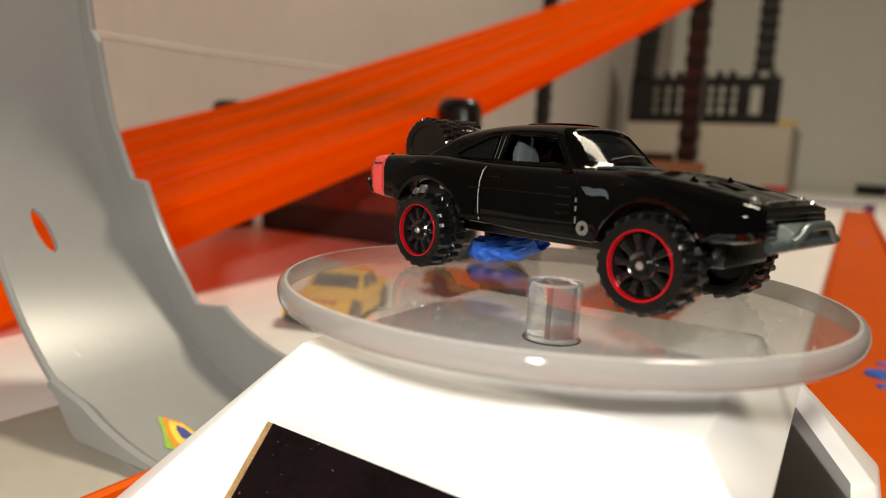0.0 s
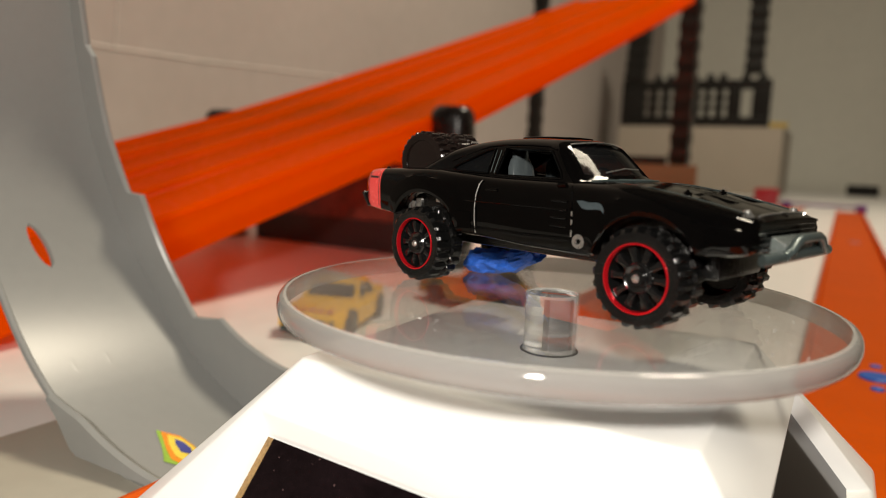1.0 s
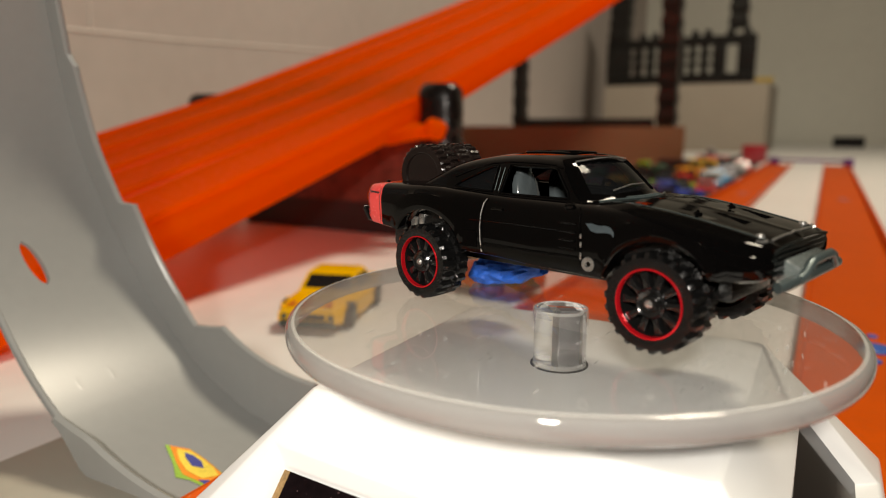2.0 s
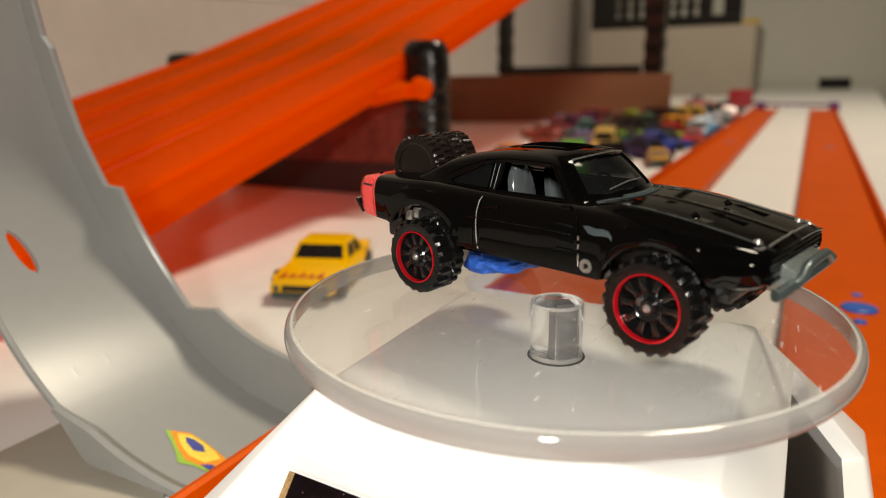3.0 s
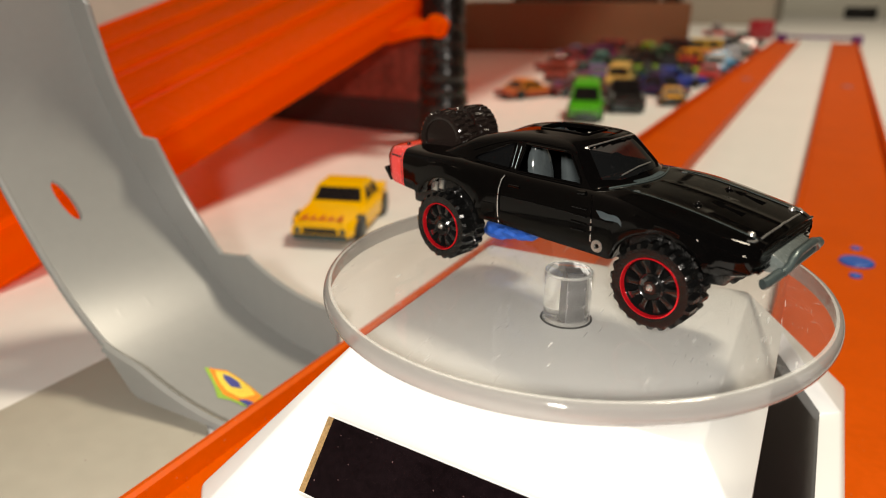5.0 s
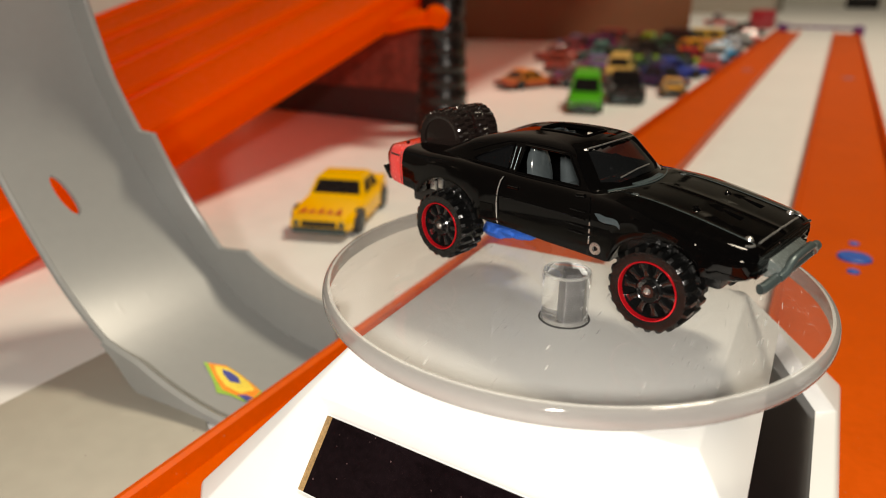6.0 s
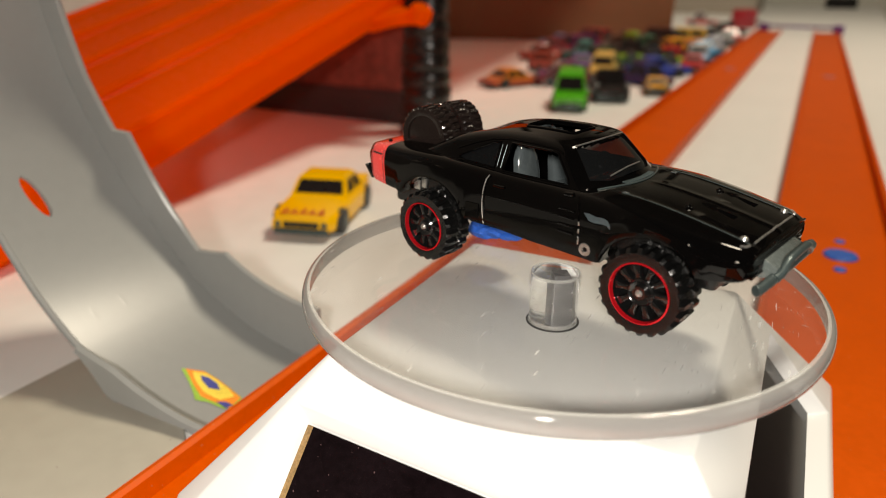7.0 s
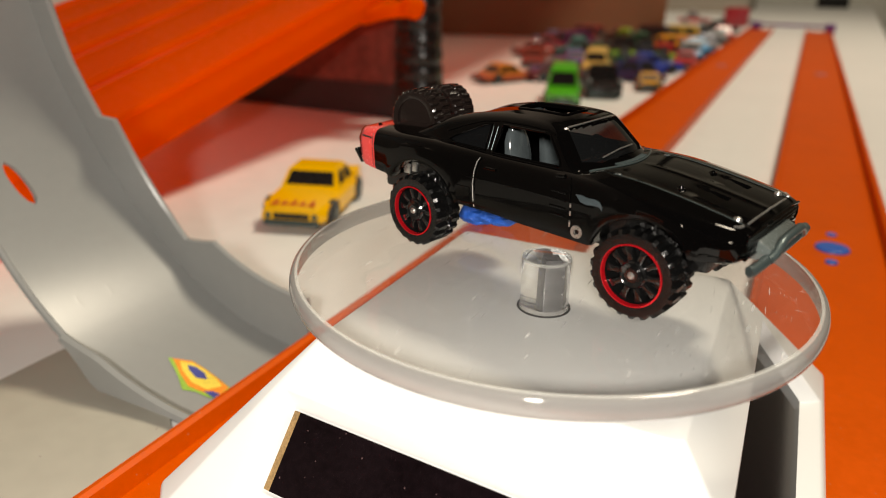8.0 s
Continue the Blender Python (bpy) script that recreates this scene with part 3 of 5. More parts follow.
SLEN = math.hypot(HB - HT, ZT - ZB)
slope = math.atan2(ZT - ZB, HB - HT)
FACES = [Matrix.Rotation(k * math.pi / 2, 4, "Z") @ Matrix.Translation((0, -(HB + HT) / 2, (ZT + ZB) / 2)) @ Matrix.Rotation(slope, 4, "X") for k in range(4)]
TOPW, BOTW, HALF = HT - 0.08, HB - 0.45, SLEN / 2
own = bmesh.new()
skirt = b_loft([square(4.98, 0.86, 0.55), square(5.02, 1.0, 0.5), square(5.02, ZB - 0.10, 0.47), square(HB, ZB, 0.45)], caps=False)
own = joined(own, skirt)
ridges = []
for side, m in enumerate(FACES):
    up = 0.46 if side == 1 else 0.47
    down = -1.26 if side == 1 else -0.84
    lipped = up + (0.06 if side == 1 else 0.25)
    inner = m @ pose(-2.98, up, 0, 0, 0, -2.5 if side == 0 else 0) @ pose(2.98, -up, 0)
    outer = [own.verts.new(m @ Vector(p)) for p in ((-BOTW, -HALF, 0), (BOTW, -HALF, 0), (TOPW, HALF, 0), (-TOPW, HALF, 0))]
    crease = [own.verts.new(inner @ Vector(p)) for p in ((-3.24, down - 0.26, 0), (3.24, down - 0.26, 0), (3.10, lipped, 0), (-3.10, lipped, 0))]
    sunk = [own.verts.new(inner @ Vector(p)) for p in ((-2.98, down, -0.34), (2.98, down, -0.34), (2.98, up, -0.34), (-2.98, up, -0.34))]
    for ring_a, ring_b in ((outer, crease), (crease, sunk)):
        for i in range(4):
            own.faces.new((ring_a[i], ring_a[(i + 1) % 4], ring_b[(i + 1) % 4], ring_b[i]))
    own.faces.new(sunk)
    ridges.append(outer)
for i in range(4):
    a, c = ridges[i], ridges[(i + 1) % 4]
    own.faces.new((a[1], c[0], c[3], a[2]))
own.faces.new([v for o in ridges for v in (o[3], o[2])])
bmesh.ops.remove_doubles(own, verts=own.verts, dist=0.01)
soft = [e for e in own.edges if len(e.link_faces) == 2 and e.calc_face_angle(0) > 0.3]
bmesh.ops.recalc_face_normals(own, faces=own.faces)
bmesh.ops.bevel(own, geom=soft, offset=0.045, segments=2, profile=0.6, affect="EDGES")
part("housing", own, M_WHITE, stand)
part("hub_ring", b_rev([(0.44, ZT + 0.002), (0.445, ZT + 0.02), (0.475, ZT + 0.02), (0.48, ZT + 0.002)], 40, False), M_DARKSLOT, stand)
for side, m in enumerate(FACES):
    up, down = (0.44, -1.24) if side == 1 else (0.45, -0.82)
    m = m @ pose(-2.98, up, 0, 0, 0, -2.5 if side == 0 else 0) @ pose(2.98, -up, 0)
    panel = part("solar_panel", moved(b_box(-2.83, 2.95, down, up, -0.332, -0.27), m), M_SOLAR, stand, "dark glossy solar cell panel", smooth=False)
    part("board_edge", moved(b_box(-2.945, -2.835, down, up, -0.332, -0.275), m), M_GOLD, panel, "brown raw edge of the solar board", smooth=False)

DISC_Z, DISC_R = 5.19, 4.335
disc = thing("turntable_disc", "round clear acrylic turntable disc on a peg", "turntable disc", 0, 0, 0)
part("disc_plate", b_rev([(0.455, DISC_Z), (DISC_R - 0.02, DISC_Z), (DISC_R - 0.02, DISC_Z - 0.33), (0.455, DISC_Z - 0.33)], 128), M_CLEAR, disc, "clear scratched acrylic plate", smooth=False)
prof = [(DISC_R - 0.015 + 0.09 * math.cos(t), DISC_Z - 0.165 + 0.165 * math.sin(t)) for t in np.linspace(-math.pi / 2, math.pi / 2, 9)]
part("disc_rim", b_rev(prof, 160, False), M_RIM, disc, "milky rounded acrylic rim")
# thin pale ring paints the highlight along the rim's upper edge
part("rim_glint", b_rev([(DISC_R - 0.07, DISC_Z + 0.001), (DISC_R - 0.03, DISC_Z + 0.006), (DISC_R + 0.02, DISC_Z - 0.03), (DISC_R - 0.03, DISC_Z - 0.02)], 160), M_EDGE_GLINT, disc, "thin pale ring drawn as the glint along the rim", shadow=False)
part("peg", b_cyl(0.43, 0.43, ZT + 0.004, DISC_Z - 0.01, 48, 0.03), M_PEG, disc, "clear acrylic peg", shadow=False)
# pale rings paint the highlights at the peg's top and foot
part("peg_top_glint", b_rev([(0.375, DISC_Z - 0.006), (0.40, DISC_Z + 0.002), (0.434, DISC_Z - 0.006), (0.438, DISC_Z - 0.05), (0.42, DISC_Z - 0.055)], 48, False), M_EDGE_GLINT, disc, "pale ring drawn as the glint on the peg top", shadow=False)
part("peg_foot_glint", b_rev([(0.434, ZT + 0.006), (0.440, ZT + 0.03), (0.432, ZT + 0.09)], 48, False), M_EDGE_GLINT, disc, "pale ring drawn as the glint at the peg foot", shadow=False)
part("spindle", moved(b_box(-0.14, 0.14, -0.14, 0.14, ZT + 0.01, DISC_Z - 0.06, 0.01), pose(0.09, 0.02, 0, 0, 0, 32)), M_CORE, disc, "grey square spindle")


# ---- wheels ----
def tyre_mesh(r, w, lugs=22):
    """A tyre round z: two rows of raised tread blocks, set off by half a block, in one mesh."""
    rows = [-0.5, -0.44, -0.42, -0.08, -0.05, 0.05, 0.08, 0.42, 0.44, 0.5]
    sections, per = [], 6
    for s in range(lugs * per):
        ring = [(r * 0.70, -w * 0.49), (r * 0.75, -w * 0.5), (r * 0.86, -w * 0.5)]
        for q in rows:
            ph = (s / per + (0.5 if q > 0 else 0.0) + (0.18 * abs(q))) % 1.0
            block = 0.06 < abs(q) < 0.49 and 0.12 < ph < 0.70
            edge = 0.43 < abs(q) < 0.49 and 0.12 < ph < 0.70
            ring.append((r * (0.985 if edge else 1.0 if block else 0.905), q * w))
        ring += [(r * 0.86, w * 0.5), (r * 0.75, w * 0.5), (r * 0.70, w * 0.49)]
        a = 2 * math.pi * s / (lugs * per)
        sections.append([(rr * math.cos(a), rr * math.sin(a), z) for rr, z in ring])
    return b_loft(sections + [sections[0]], caps=False)


def big_wheel(parent, u, y, z, r, w, near):
    """A wheel with its axle along y; near: +1 or -1, the side on which its face shows."""
    turn = Matrix.Translation((u, y, z)) @ Matrix.Rotation(math.pi / 2 if near < 0 else -math.pi / 2, 4, "X")
    wheel = part("wheel", moved(tyre_mesh(r, w), turn), M_TYRE, parent, "chunky black off-road tyre")
    f = w / 2
    part("rim_ring", moved(b_rev([(r * 0.648, f - 0.06), (r * 0.655, f - 0.03), (r * 0.67, f + 0.010), (r * 0.70, f + 0.006), (r * 0.715, f - 0.1)], 44, False), turn), M_RIMRED, wheel, "red chrome rim ring")
    part("rim_barrel", moved(b_rev([(0.01, f - 0.34), (r * 0.60, f - 0.34), (r * 0.63, f - 0.14), (r * 0.65, f - 0.055)], 40, False), turn), M_SPOKE, wheel)
    for k in range(10):
        sp = b_prism([(r * 0.26, -r * 0.075), (r * 0.44, -r * 0.060), (r * 0.63, -r * 0.098), (r * 0.63, r * 0.098), (r * 0.44, r * 0.060), (r * 0.26, r * 0.075)], f - 0.22, f - 0.085, "xy", 0.02)
        part("spoke", moved(sp, turn @ Matrix.Rotation(2 * math.pi * k / 10, 4, "Z")), M_SPOKE, wheel)
    part("hub", moved(b_rev([(0.005, f - 0.02), (r * 0.15, f - 0.02), (r * 0.17, f - 0.06), (r * 0.24, f - 0.05), (r * 0.27, f - 0.035), (r * 0.31, f - 0.06), (r * 0.33, f - 0.22)], 28, False), turn), M_SPOKE, wheel)
    part("hub_cap", moved(b_rev([(0.003, f + 0.02), (r * 0.05, f + 0.015), (r * 0.085, f - 0.015)], 20, False), turn), M_SILVER, wheel, "silver axle end")
    return wheel


# ---- the black muscle car on the disc ----
YAW, LIFT = -15.0, 0.05
ax, nx = Vector((math.cos(radians(YAW)), math.sin(radians(YAW)))), Vector((-math.sin(radians(YAW)), math.cos(radians(YAW))))
spot = nx * 0.24 - ax * 2.08
car = thing("muscle_car", "glossy black toy muscle car with red tail stripe on clear disc", "toy car", spot.x, spot.y, DISC_Z + LIFT, YAW)


def curve(table, x):
    """A rounded curve through (x, value) pairs."""
    n = len(table)
    if x <= table[0][0]:
        return table[0][1]
    if x >= table[-1][0]:
        return table[-1][1]
    i = max(k for k in range(n - 1) if table[k][0] <= x)
    (x0, v0), (x1, v1) = table[i], table[i + 1]
    m0 = (v1 - table[i - 1][1]) / (x1 - table[i - 1][0]) if i > 0 else (v1 - v0) / (x1 - x0)
    m1 = (table[i + 2][1] - v0) / (table[i + 2][0] - x0) if i + 2 < n else (v1 - v0) / (x1 - x0)
    h = x1 - x0
    s = (x - x0) / h
    return (2 * s ** 3 - 3 * s * s + 1) * v0 + (s ** 3 - 2 * s * s + s) * h * m0 + (3 * s * s - 2 * s ** 3) * v1 + (s ** 3 - s * s) * h * m1


def smooth(a, b, x):
    k = max(0.0, min(1.0, (x - a) / (b - a)))
    return k * k * (3 - 2 * k)


REAR, FRONT, BASE = -1.74, 5.55, 4.22
W_TABLE = [(-1.74, 1.12), (-1.6, 1.20), (-1.0, 1.29), (-0.1, 1.36), (0.6, 1.33), (1.3, 1.27), (2.2, 1.27), (3.0, 1.31), (3.6, 1.36), (4.3, 1.38), (4.9, 1.33), (5.3, 1.25), (5.5, 1.15), (5.55, 1.08)]
BELT = [(-1.74, 1.78), (-1.4, 1.82), (-0.6, 1.85), (0.1, 1.87), (0.8, 1.83), (1.5, 1.80), (2.6, 1.79), (3.2, 1.79), (3.8, 1.76), (4.4, 1.67), (4.9, 1.58), (5.3, 1.51), (5.55, 1.44)]
CROWN = [(-1.74, 1.79), (-1.2, 1.86), (-0.5, 1.89), (0.6, 1.88), (2.8, 1.83), (3.3, 1.85), (3.8, 1.83), (4.4, 1.75), (4.9, 1.66), (5.3, 1.575), (5.48, 1.53), (5.55, 1.48)]
SILL = [(-1.74, 1.24), (-1.55, 1.08), (-0.9, 1.04), (0.55, 0.86), (1.2, 0.86), (2.2, 0.80), (3.4, 0.80), (4.8, 0.98), (5.2, 1.00), (5.45, 1.04), (5.55, 1.12)]
WHEELS = ((0.0, 0.64, 0.82), (BASE, 0.63, 0.78))
SCOOP = (4.36, 4.98, 0.20, 0.62)


def sill_at(u):
    z = ease(SILL, u)
    for c, zc, rr in WHEELS:
        if abs(u - c) < rr:
            z = max(z, zc + math.sqrt(rr * rr - (u - c) ** 2) - 0.02)
    return z


def top_at(u, y):
    """The height of the hood, cowl and boot lid."""
    w, c, b = curve(W_TABLE, u), curve(CROWN, u), curve(BELT, u)
    k = abs(y) / max(0.4, w - 0.17)
    z = c + (b - c) * k ** 3.2
    if u > 3.2:
        a = abs(y)
        z -= 0.016 * (1 - smooth(0.80, 0.88, a)) * smooth(3.2, 3.5, u)
        z += 0.014 * math.exp(-(a / 0.05) ** 2) * smooth(3.5, 3.7, u)
        if SCOOP[2] < a < SCOOP[3] and SCOOP[0] < u < SCOOP[1]:
            z -= 0.034 * smooth(SCOOP[0], SCOOP[1], u)
    return z


TOP_Y = [0.97, 0.89, 0.865, 0.85, 0.83, 0.75, 0.63, 0.612, 0.5, 0.3, 0.212, 0.19, 0.1, 0.05, 0.0]


def body_section(u):
    w, b, s = curve(W_TABLE, u), curve(BELT, u), sill_at(u)
    s = min(s, b - 0.20)
    hgt = b - s
    lip = 0.018 if any(abs(u - c) < rr + 0.05 for c, _, rr in WHEELS) else 0.0
    half = [(0.0, s + 0.02), (w - 0.35, s + 0.02), (w - 0.12 + lip, s), (w - 0.045 + lip, s + 0.03), (w - 0.02 + lip * 0.7, s + 0.09), (w - 0.012, s + 0.30 * hgt), (w, s + 0.58 * hgt),
            (w - 0.006, s + 0.70 * hgt), (w - 0.03, b - 0.13), (w - 0.06, b - 0.07), (w - 0.105, b - 0.022), (w - 0.16, b)]
    if 0.62 < u < 2.98:
        half += [(w - 0.175, b + 0.004), (w - 0.19, b + 0.004), (w - 0.20, b), (w - 0.22, 1.5)] + [(y * (w - 0.23), 1.16) for y in (1, 0.9, 0.8, 0.7, 0.6, 0.5, 0.4, 0.3, 0.2, 0.1, 0.0)]
    else:
        half += [(y * min(1.0, (w - 0.2) / 0.97), top_at(u, y)) for y in TOP_Y]
    return [(u, -y, z) for y, z in half] + [(u, y, z) for y, z in half[-2:0:-1]]


us = sorted(set([round(float(u), 3) for u in np.arange(REAR, FRONT, 0.05)] + [FRONT, FRONT - 0.025, REAR + 0.02, -1.62, -1.18, 0.615, 0.625, 2.975, 2.985, SCOOP[1] - 0.008, SCOOP[1] + 0.004]))
bm = b_loft([body_section(u) for u in us])
for fc in bm.faces:
    if -1.62 <= fc.calc_center_median().x <= -1.18:
        fc.material_index = 1
part("body_shell", bm, [M_BLACK, M_RED], car, "gloss black die-cast body with a salmon red tail band")


def side_y(u, z):
    """Half the body's width at a height on its flank."""
    w, b, s = curve(W_TABLE, u), curve(BELT, u), min(sill_at(u), curve(BELT, u) - 0.20)
    h = b - s
    return ease([(s, w - 0.12), (s + 0.03, w - 0.045), (s + 0.09, w - 0.02), (s + 0.30 * h, w - 0.012), (s + 0.58 * h, w), (s + 0.70 * h, w - 0.006), (b - 0.13, w - 0.03), (b - 0.07, w - 0.06), (b - 0.022, w - 0.105), (b, w - 0.16)], z)


def on_side(side, out, *points):
    return [(u, side * (side_y(u, z) + out), z) for u, z in points]


# thin black border lines and dark lettering bars on the red band
for side in (-1, 1):
    for u0 in (-1.585, -1.225):
        part("stripe_line", b_tube(on_side(side, 0.001, *[(u0, z) for z in (1.14, 1.3, 1.45, 1.6, 1.70, 1.745)]), 0.008, 6), M_PRINT, car)
    for k in range(4):
        u0 = -1.515 + k * 0.075
        bar = moved(b_box(-0.026, 0.026, -0.004, 0.004, -0.03, 0.03), pose(u0, side * (side_y(u0, 1.655) + 0.001), 1.655, side * -14))
        part("lettering_bar", bar, M_PRINT, car, "dark lettering on the red band", smooth=False)

# chassis, interior
part("chassis", b_box(-1.45, 5.0, -0.72, 0.72, 0.62, 1.10, 0.08), M_TYRE, car, "black plastic chassis")
for u in (0.0, BASE):
    part("axle", moved(b_cyl(0.06, 0.06, -1.1, 1.1, 10), pose(u, 0, 0.60, 90, 0, 0)), M_SILVER, car)
for side in (-1, 1):
    part("wheel_well", b_box(-0.64, 0.66, side * 1.02 - 0.02, side * 1.02 + 0.02, 0.98, 1.42, 0.01), M_TYRE, car)
    part("wheel_well", b_box(BASE - 0.6, BASE + 0.62, side * 1.02 - 0.02, side * 1.02 + 0.02, 0.98, 1.36, 0.01), M_TYRE, car)
    for u0, u1, z0, z1 in ((-0.60, -0.44, 1.10, 1.28), (-0.40, -0.28, 1.16, 1.34), (0.10, 0.36, 1.30, 1.41), (BASE + 0.50, BASE + 0.60, 1.02, 1.20)):
        part("arch_chip", b_box(u0, u1, side * 1.05 - 0.02, side * 1.05 + 0.02, z0, z1, 0.012), M_SILVER, car, "bare metal patch inside the wheel arch")
for y in (-0.50, 0.50):
    shape = [(1.20, 1.56, 0.13, 0.26), (1.4, 1.56, 0.14, 0.29), (1.7, 1.53, 0.13, 0.30), (1.95, 1.49, 0.11, 0.28), (2.08, 1.47, 0.09, 0.22), (2.12, 1.465, 0.085, 0.17), (2.22, 1.455, 0.08, 0.16), (2.27, 1.45, 0.05, 0.11)]
    ring = [2 * math.pi * k / 20 for k in range(20)]
    back = b_loft([[(u + d * math.copysign(abs(math.cos(a)) ** 0.7, math.cos(a)), y + h * math.copysign(abs(math.sin(a)) ** 0.7, math.sin(a)), z) for a in ring] for z, u, d, h in shape])
    seat = part("seat", b_box(1.50, 2.25, y - 0.30, y + 0.30, 1.17, 1.42, 0.09), M_SEAT, car, "grey plastic bucket seat")
    part("seat_back", back, M_SEAT, seat)
part("dashboard", b_box(2.62, 2.98, -0.98, 0.98, 1.25, 1.80, 0.09), M_SEAT, car, "grey plastic dashboard")
part("steering_wheel", moved(b_rev([(0.20, -0.02), (0.23, 0.02), (0.26, -0.02)], 20), pose(2.5, 0.5, 1.80, 0, 65, 0)), M_TYRE, car)
part("roll_cage", b_tube([(1.22, -0.85, 1.2), (1.22, -0.8, 2.15), (1.22, -0.6, 2.32), (1.22, 0.6, 2.32), (1.22, 0.8, 2.15), (1.22, 0.85, 1.2)], 0.05, 8), M_SEAT, car, "grey roll bar behind the seats")

# greenhouse: one shell from the boot to the cowl, its windows cut out
ROOF_Z = [(-0.60, 1.83), (-0.40, 1.93), (0.0, 2.125), (0.4, 2.28), (0.8, 2.375), (1.3, 2.435), (1.8, 2.455), (2.2, 2.45), (2.5, 2.43), (2.66, 2.40), (2.76, 2.35), (2.95, 2.19), (3.15, 2.01), (3.30, 1.88), (3.38, 1.83)]


def lean(z, u):
    """Half the greenhouse's width at a height, wider where its panes meet the belt."""
    return 1.115 - 0.40 * (z - 1.80) - 0.25 * max(0.0, z - 2.2) - 0.05 * smooth(0.4, -0.6, u) * 2


def roof_at(u, y):
    a = abs(y)
    z = curve(ROOF_Z, u + 0.24 * smooth(1.9, 2.7, u) * (a / 0.95) ** 2) - 0.055 * (a / 0.85) ** 2
    if u < 1.0:
        z -= 0.07 * smooth(0.66, 0.56, a) * smooth(1.0, 0.8, u)
    return z


def shell_section(u):
    base = 1.78
    y1 = 1.05
    for _ in range(12):
        y1 = lean(max(base, roof_at(u, y1)), u)
    ze = max(base + 0.004, roof_at(u, y1))
    r = min(0.10, (ze - base) * 0.5)
    pts = [(lean(base + (ze - r - base) * k / 6, u), base + (ze - r - base) * k / 6) for k in range(7)]
    ys, zs = pts[-1]
    y2 = y1 - 0.13
    z2 = max(base + 0.002, roof_at(u, y2))
    for k in range(1, 6):
        a = k / 6
        pts.append(((1 - a) ** 2 * ys + 2 * a * (1 - a) * (y1 - 0.004) + a * a * y2, (1 - a) ** 2 * zs + 2 * a * (1 - a) * (ze - 0.004) + a * a * z2))
    for k in range(13):
        y = y2 * (1 - k / 12)
        pts.append((y, max(base + 0.002, roof_at(u, y))))
    return [(u, -y, z) for y, z in pts] + [(u, y, z) for y, z in pts[-2::-1]]


def cut_window(bm, outline, axes, keep):
    """Cut a convex opening through the faces for which keep() holds; the outline runs in the plane of the two axes."""
    i, j = "xyz".index(axes[0]), "xyz".index(axes[1])
    n = len(outline)
    sides = []
    for k in range(n):
        (a0, b0), (a1, b1) = outline[k], outline[(k + 1) % n]
        p, d = Vector((0, 0, 0)), Vector((0, 0, 0))
        p[i], p[j], d[i], d[j] = a0, b0, b1 - b0, a0 - a1
        sides.append((p, d.normalized()))
        geom = [f for f in bm.faces if keep(f.calc_center_median())]
        geom = list(set(geom) | {e for f in geom for e in f.edges} | {v for f in geom for v in f.verts})
        bmesh.ops.bisect_plane(bm, geom=geom, dist=1e-5, plane_co=p, plane_no=d)
    mid = [sum(q[0] for q in outline) / n, sum(q[1] for q in outline) / n]
    c = Vector((0, 0, 0))
    c[i], c[j] = mid
    gone = []
    for f in bm.faces:
        m = f.calc_center_median()
        if keep(m) and all((m - p).dot(d) * (c - p).dot(d) > 0 for p, d in sides):
            gone.append(f)
    bmesh.ops.delete(bm, geom=gone, context="FACES")


SIDE_WINDOW = [(1.46, 1.83), (2.74, 1.83), (2.70, 1.92), (2.42, 2.235), (2.30, 2.255), (1.52, 2.26)]
QUARTER = [(0.50, 1.90), (0.62, 1.86), (1.30, 1.845), (1.30, 2.25), (1.16, 2.22), (0.60, 1.97)]
SUNROOF = [(1.40, -0.34), (2.24, -0.34), (2.30, -0.28), (2.30, 0.28), (2.24, 0.34), (1.40, 0.34), (1.34, 0.28), (1.34, -0.28)]
bm = b_loft([shell_section(u) for u in sorted(set([round(float(x), 3) for x in np.arange(-0.58, 3.36, 0.04)]))], caps=False, closed=False)
for side in (-1, 1):
    flank = lambda m, side=side: side * m.y > 0.68 and m.z < 2.30
    cut_window(bm, SIDE_WINDOW, "xz", flank)
    cut_window(bm, QUARTER, "xz", flank)
cut_window(bm, [(2.60, -0.74), (2.60, 0.74), (2.98, 0.90), (3.16, 0.62), (3.25, 0.20), (3.25, -0.20), (3.16, -0.62), (2.98, -0.90)], "xy", lambda m: m.x > 2.52 and m.z > roof_at(m.x, m.y) - 0.03 and m.x > 2.735 - 0.17 * (m.y / 0.76) ** 2)
cut_window(bm, SUNROOF, "xy", lambda m: 1.2 < m.x < 2.45 and m.z > 2.38)
bmesh.ops.recalc_face_normals(bm, faces=bm.faces)
bmesh.ops.solidify(bm, geom=list(bm.faces), thickness=0.055)
part("roof_shell", bm, M_BLACK, car, "gloss black roof and pillars with an open sunroof")


def moulding(name, outline, place, r, material, label="", closed=True):
    pts = []
    ring = outline + [outline[0]] if closed else outline
    for (a0, b0), (a1, b1) in zip(ring, ring[1:]):
        n = max(1, int(math.hypot(a1 - a0, b1 - b0) / 0.06))
        pts += [place(a0 + (a1 - a0) * k / n, b0 + (b1 - b0) * k / n) for k in range(n)]
    pts.append(place(*ring[-1]))
    return part(name, b_tube(pts, r, 8), material, car, label)


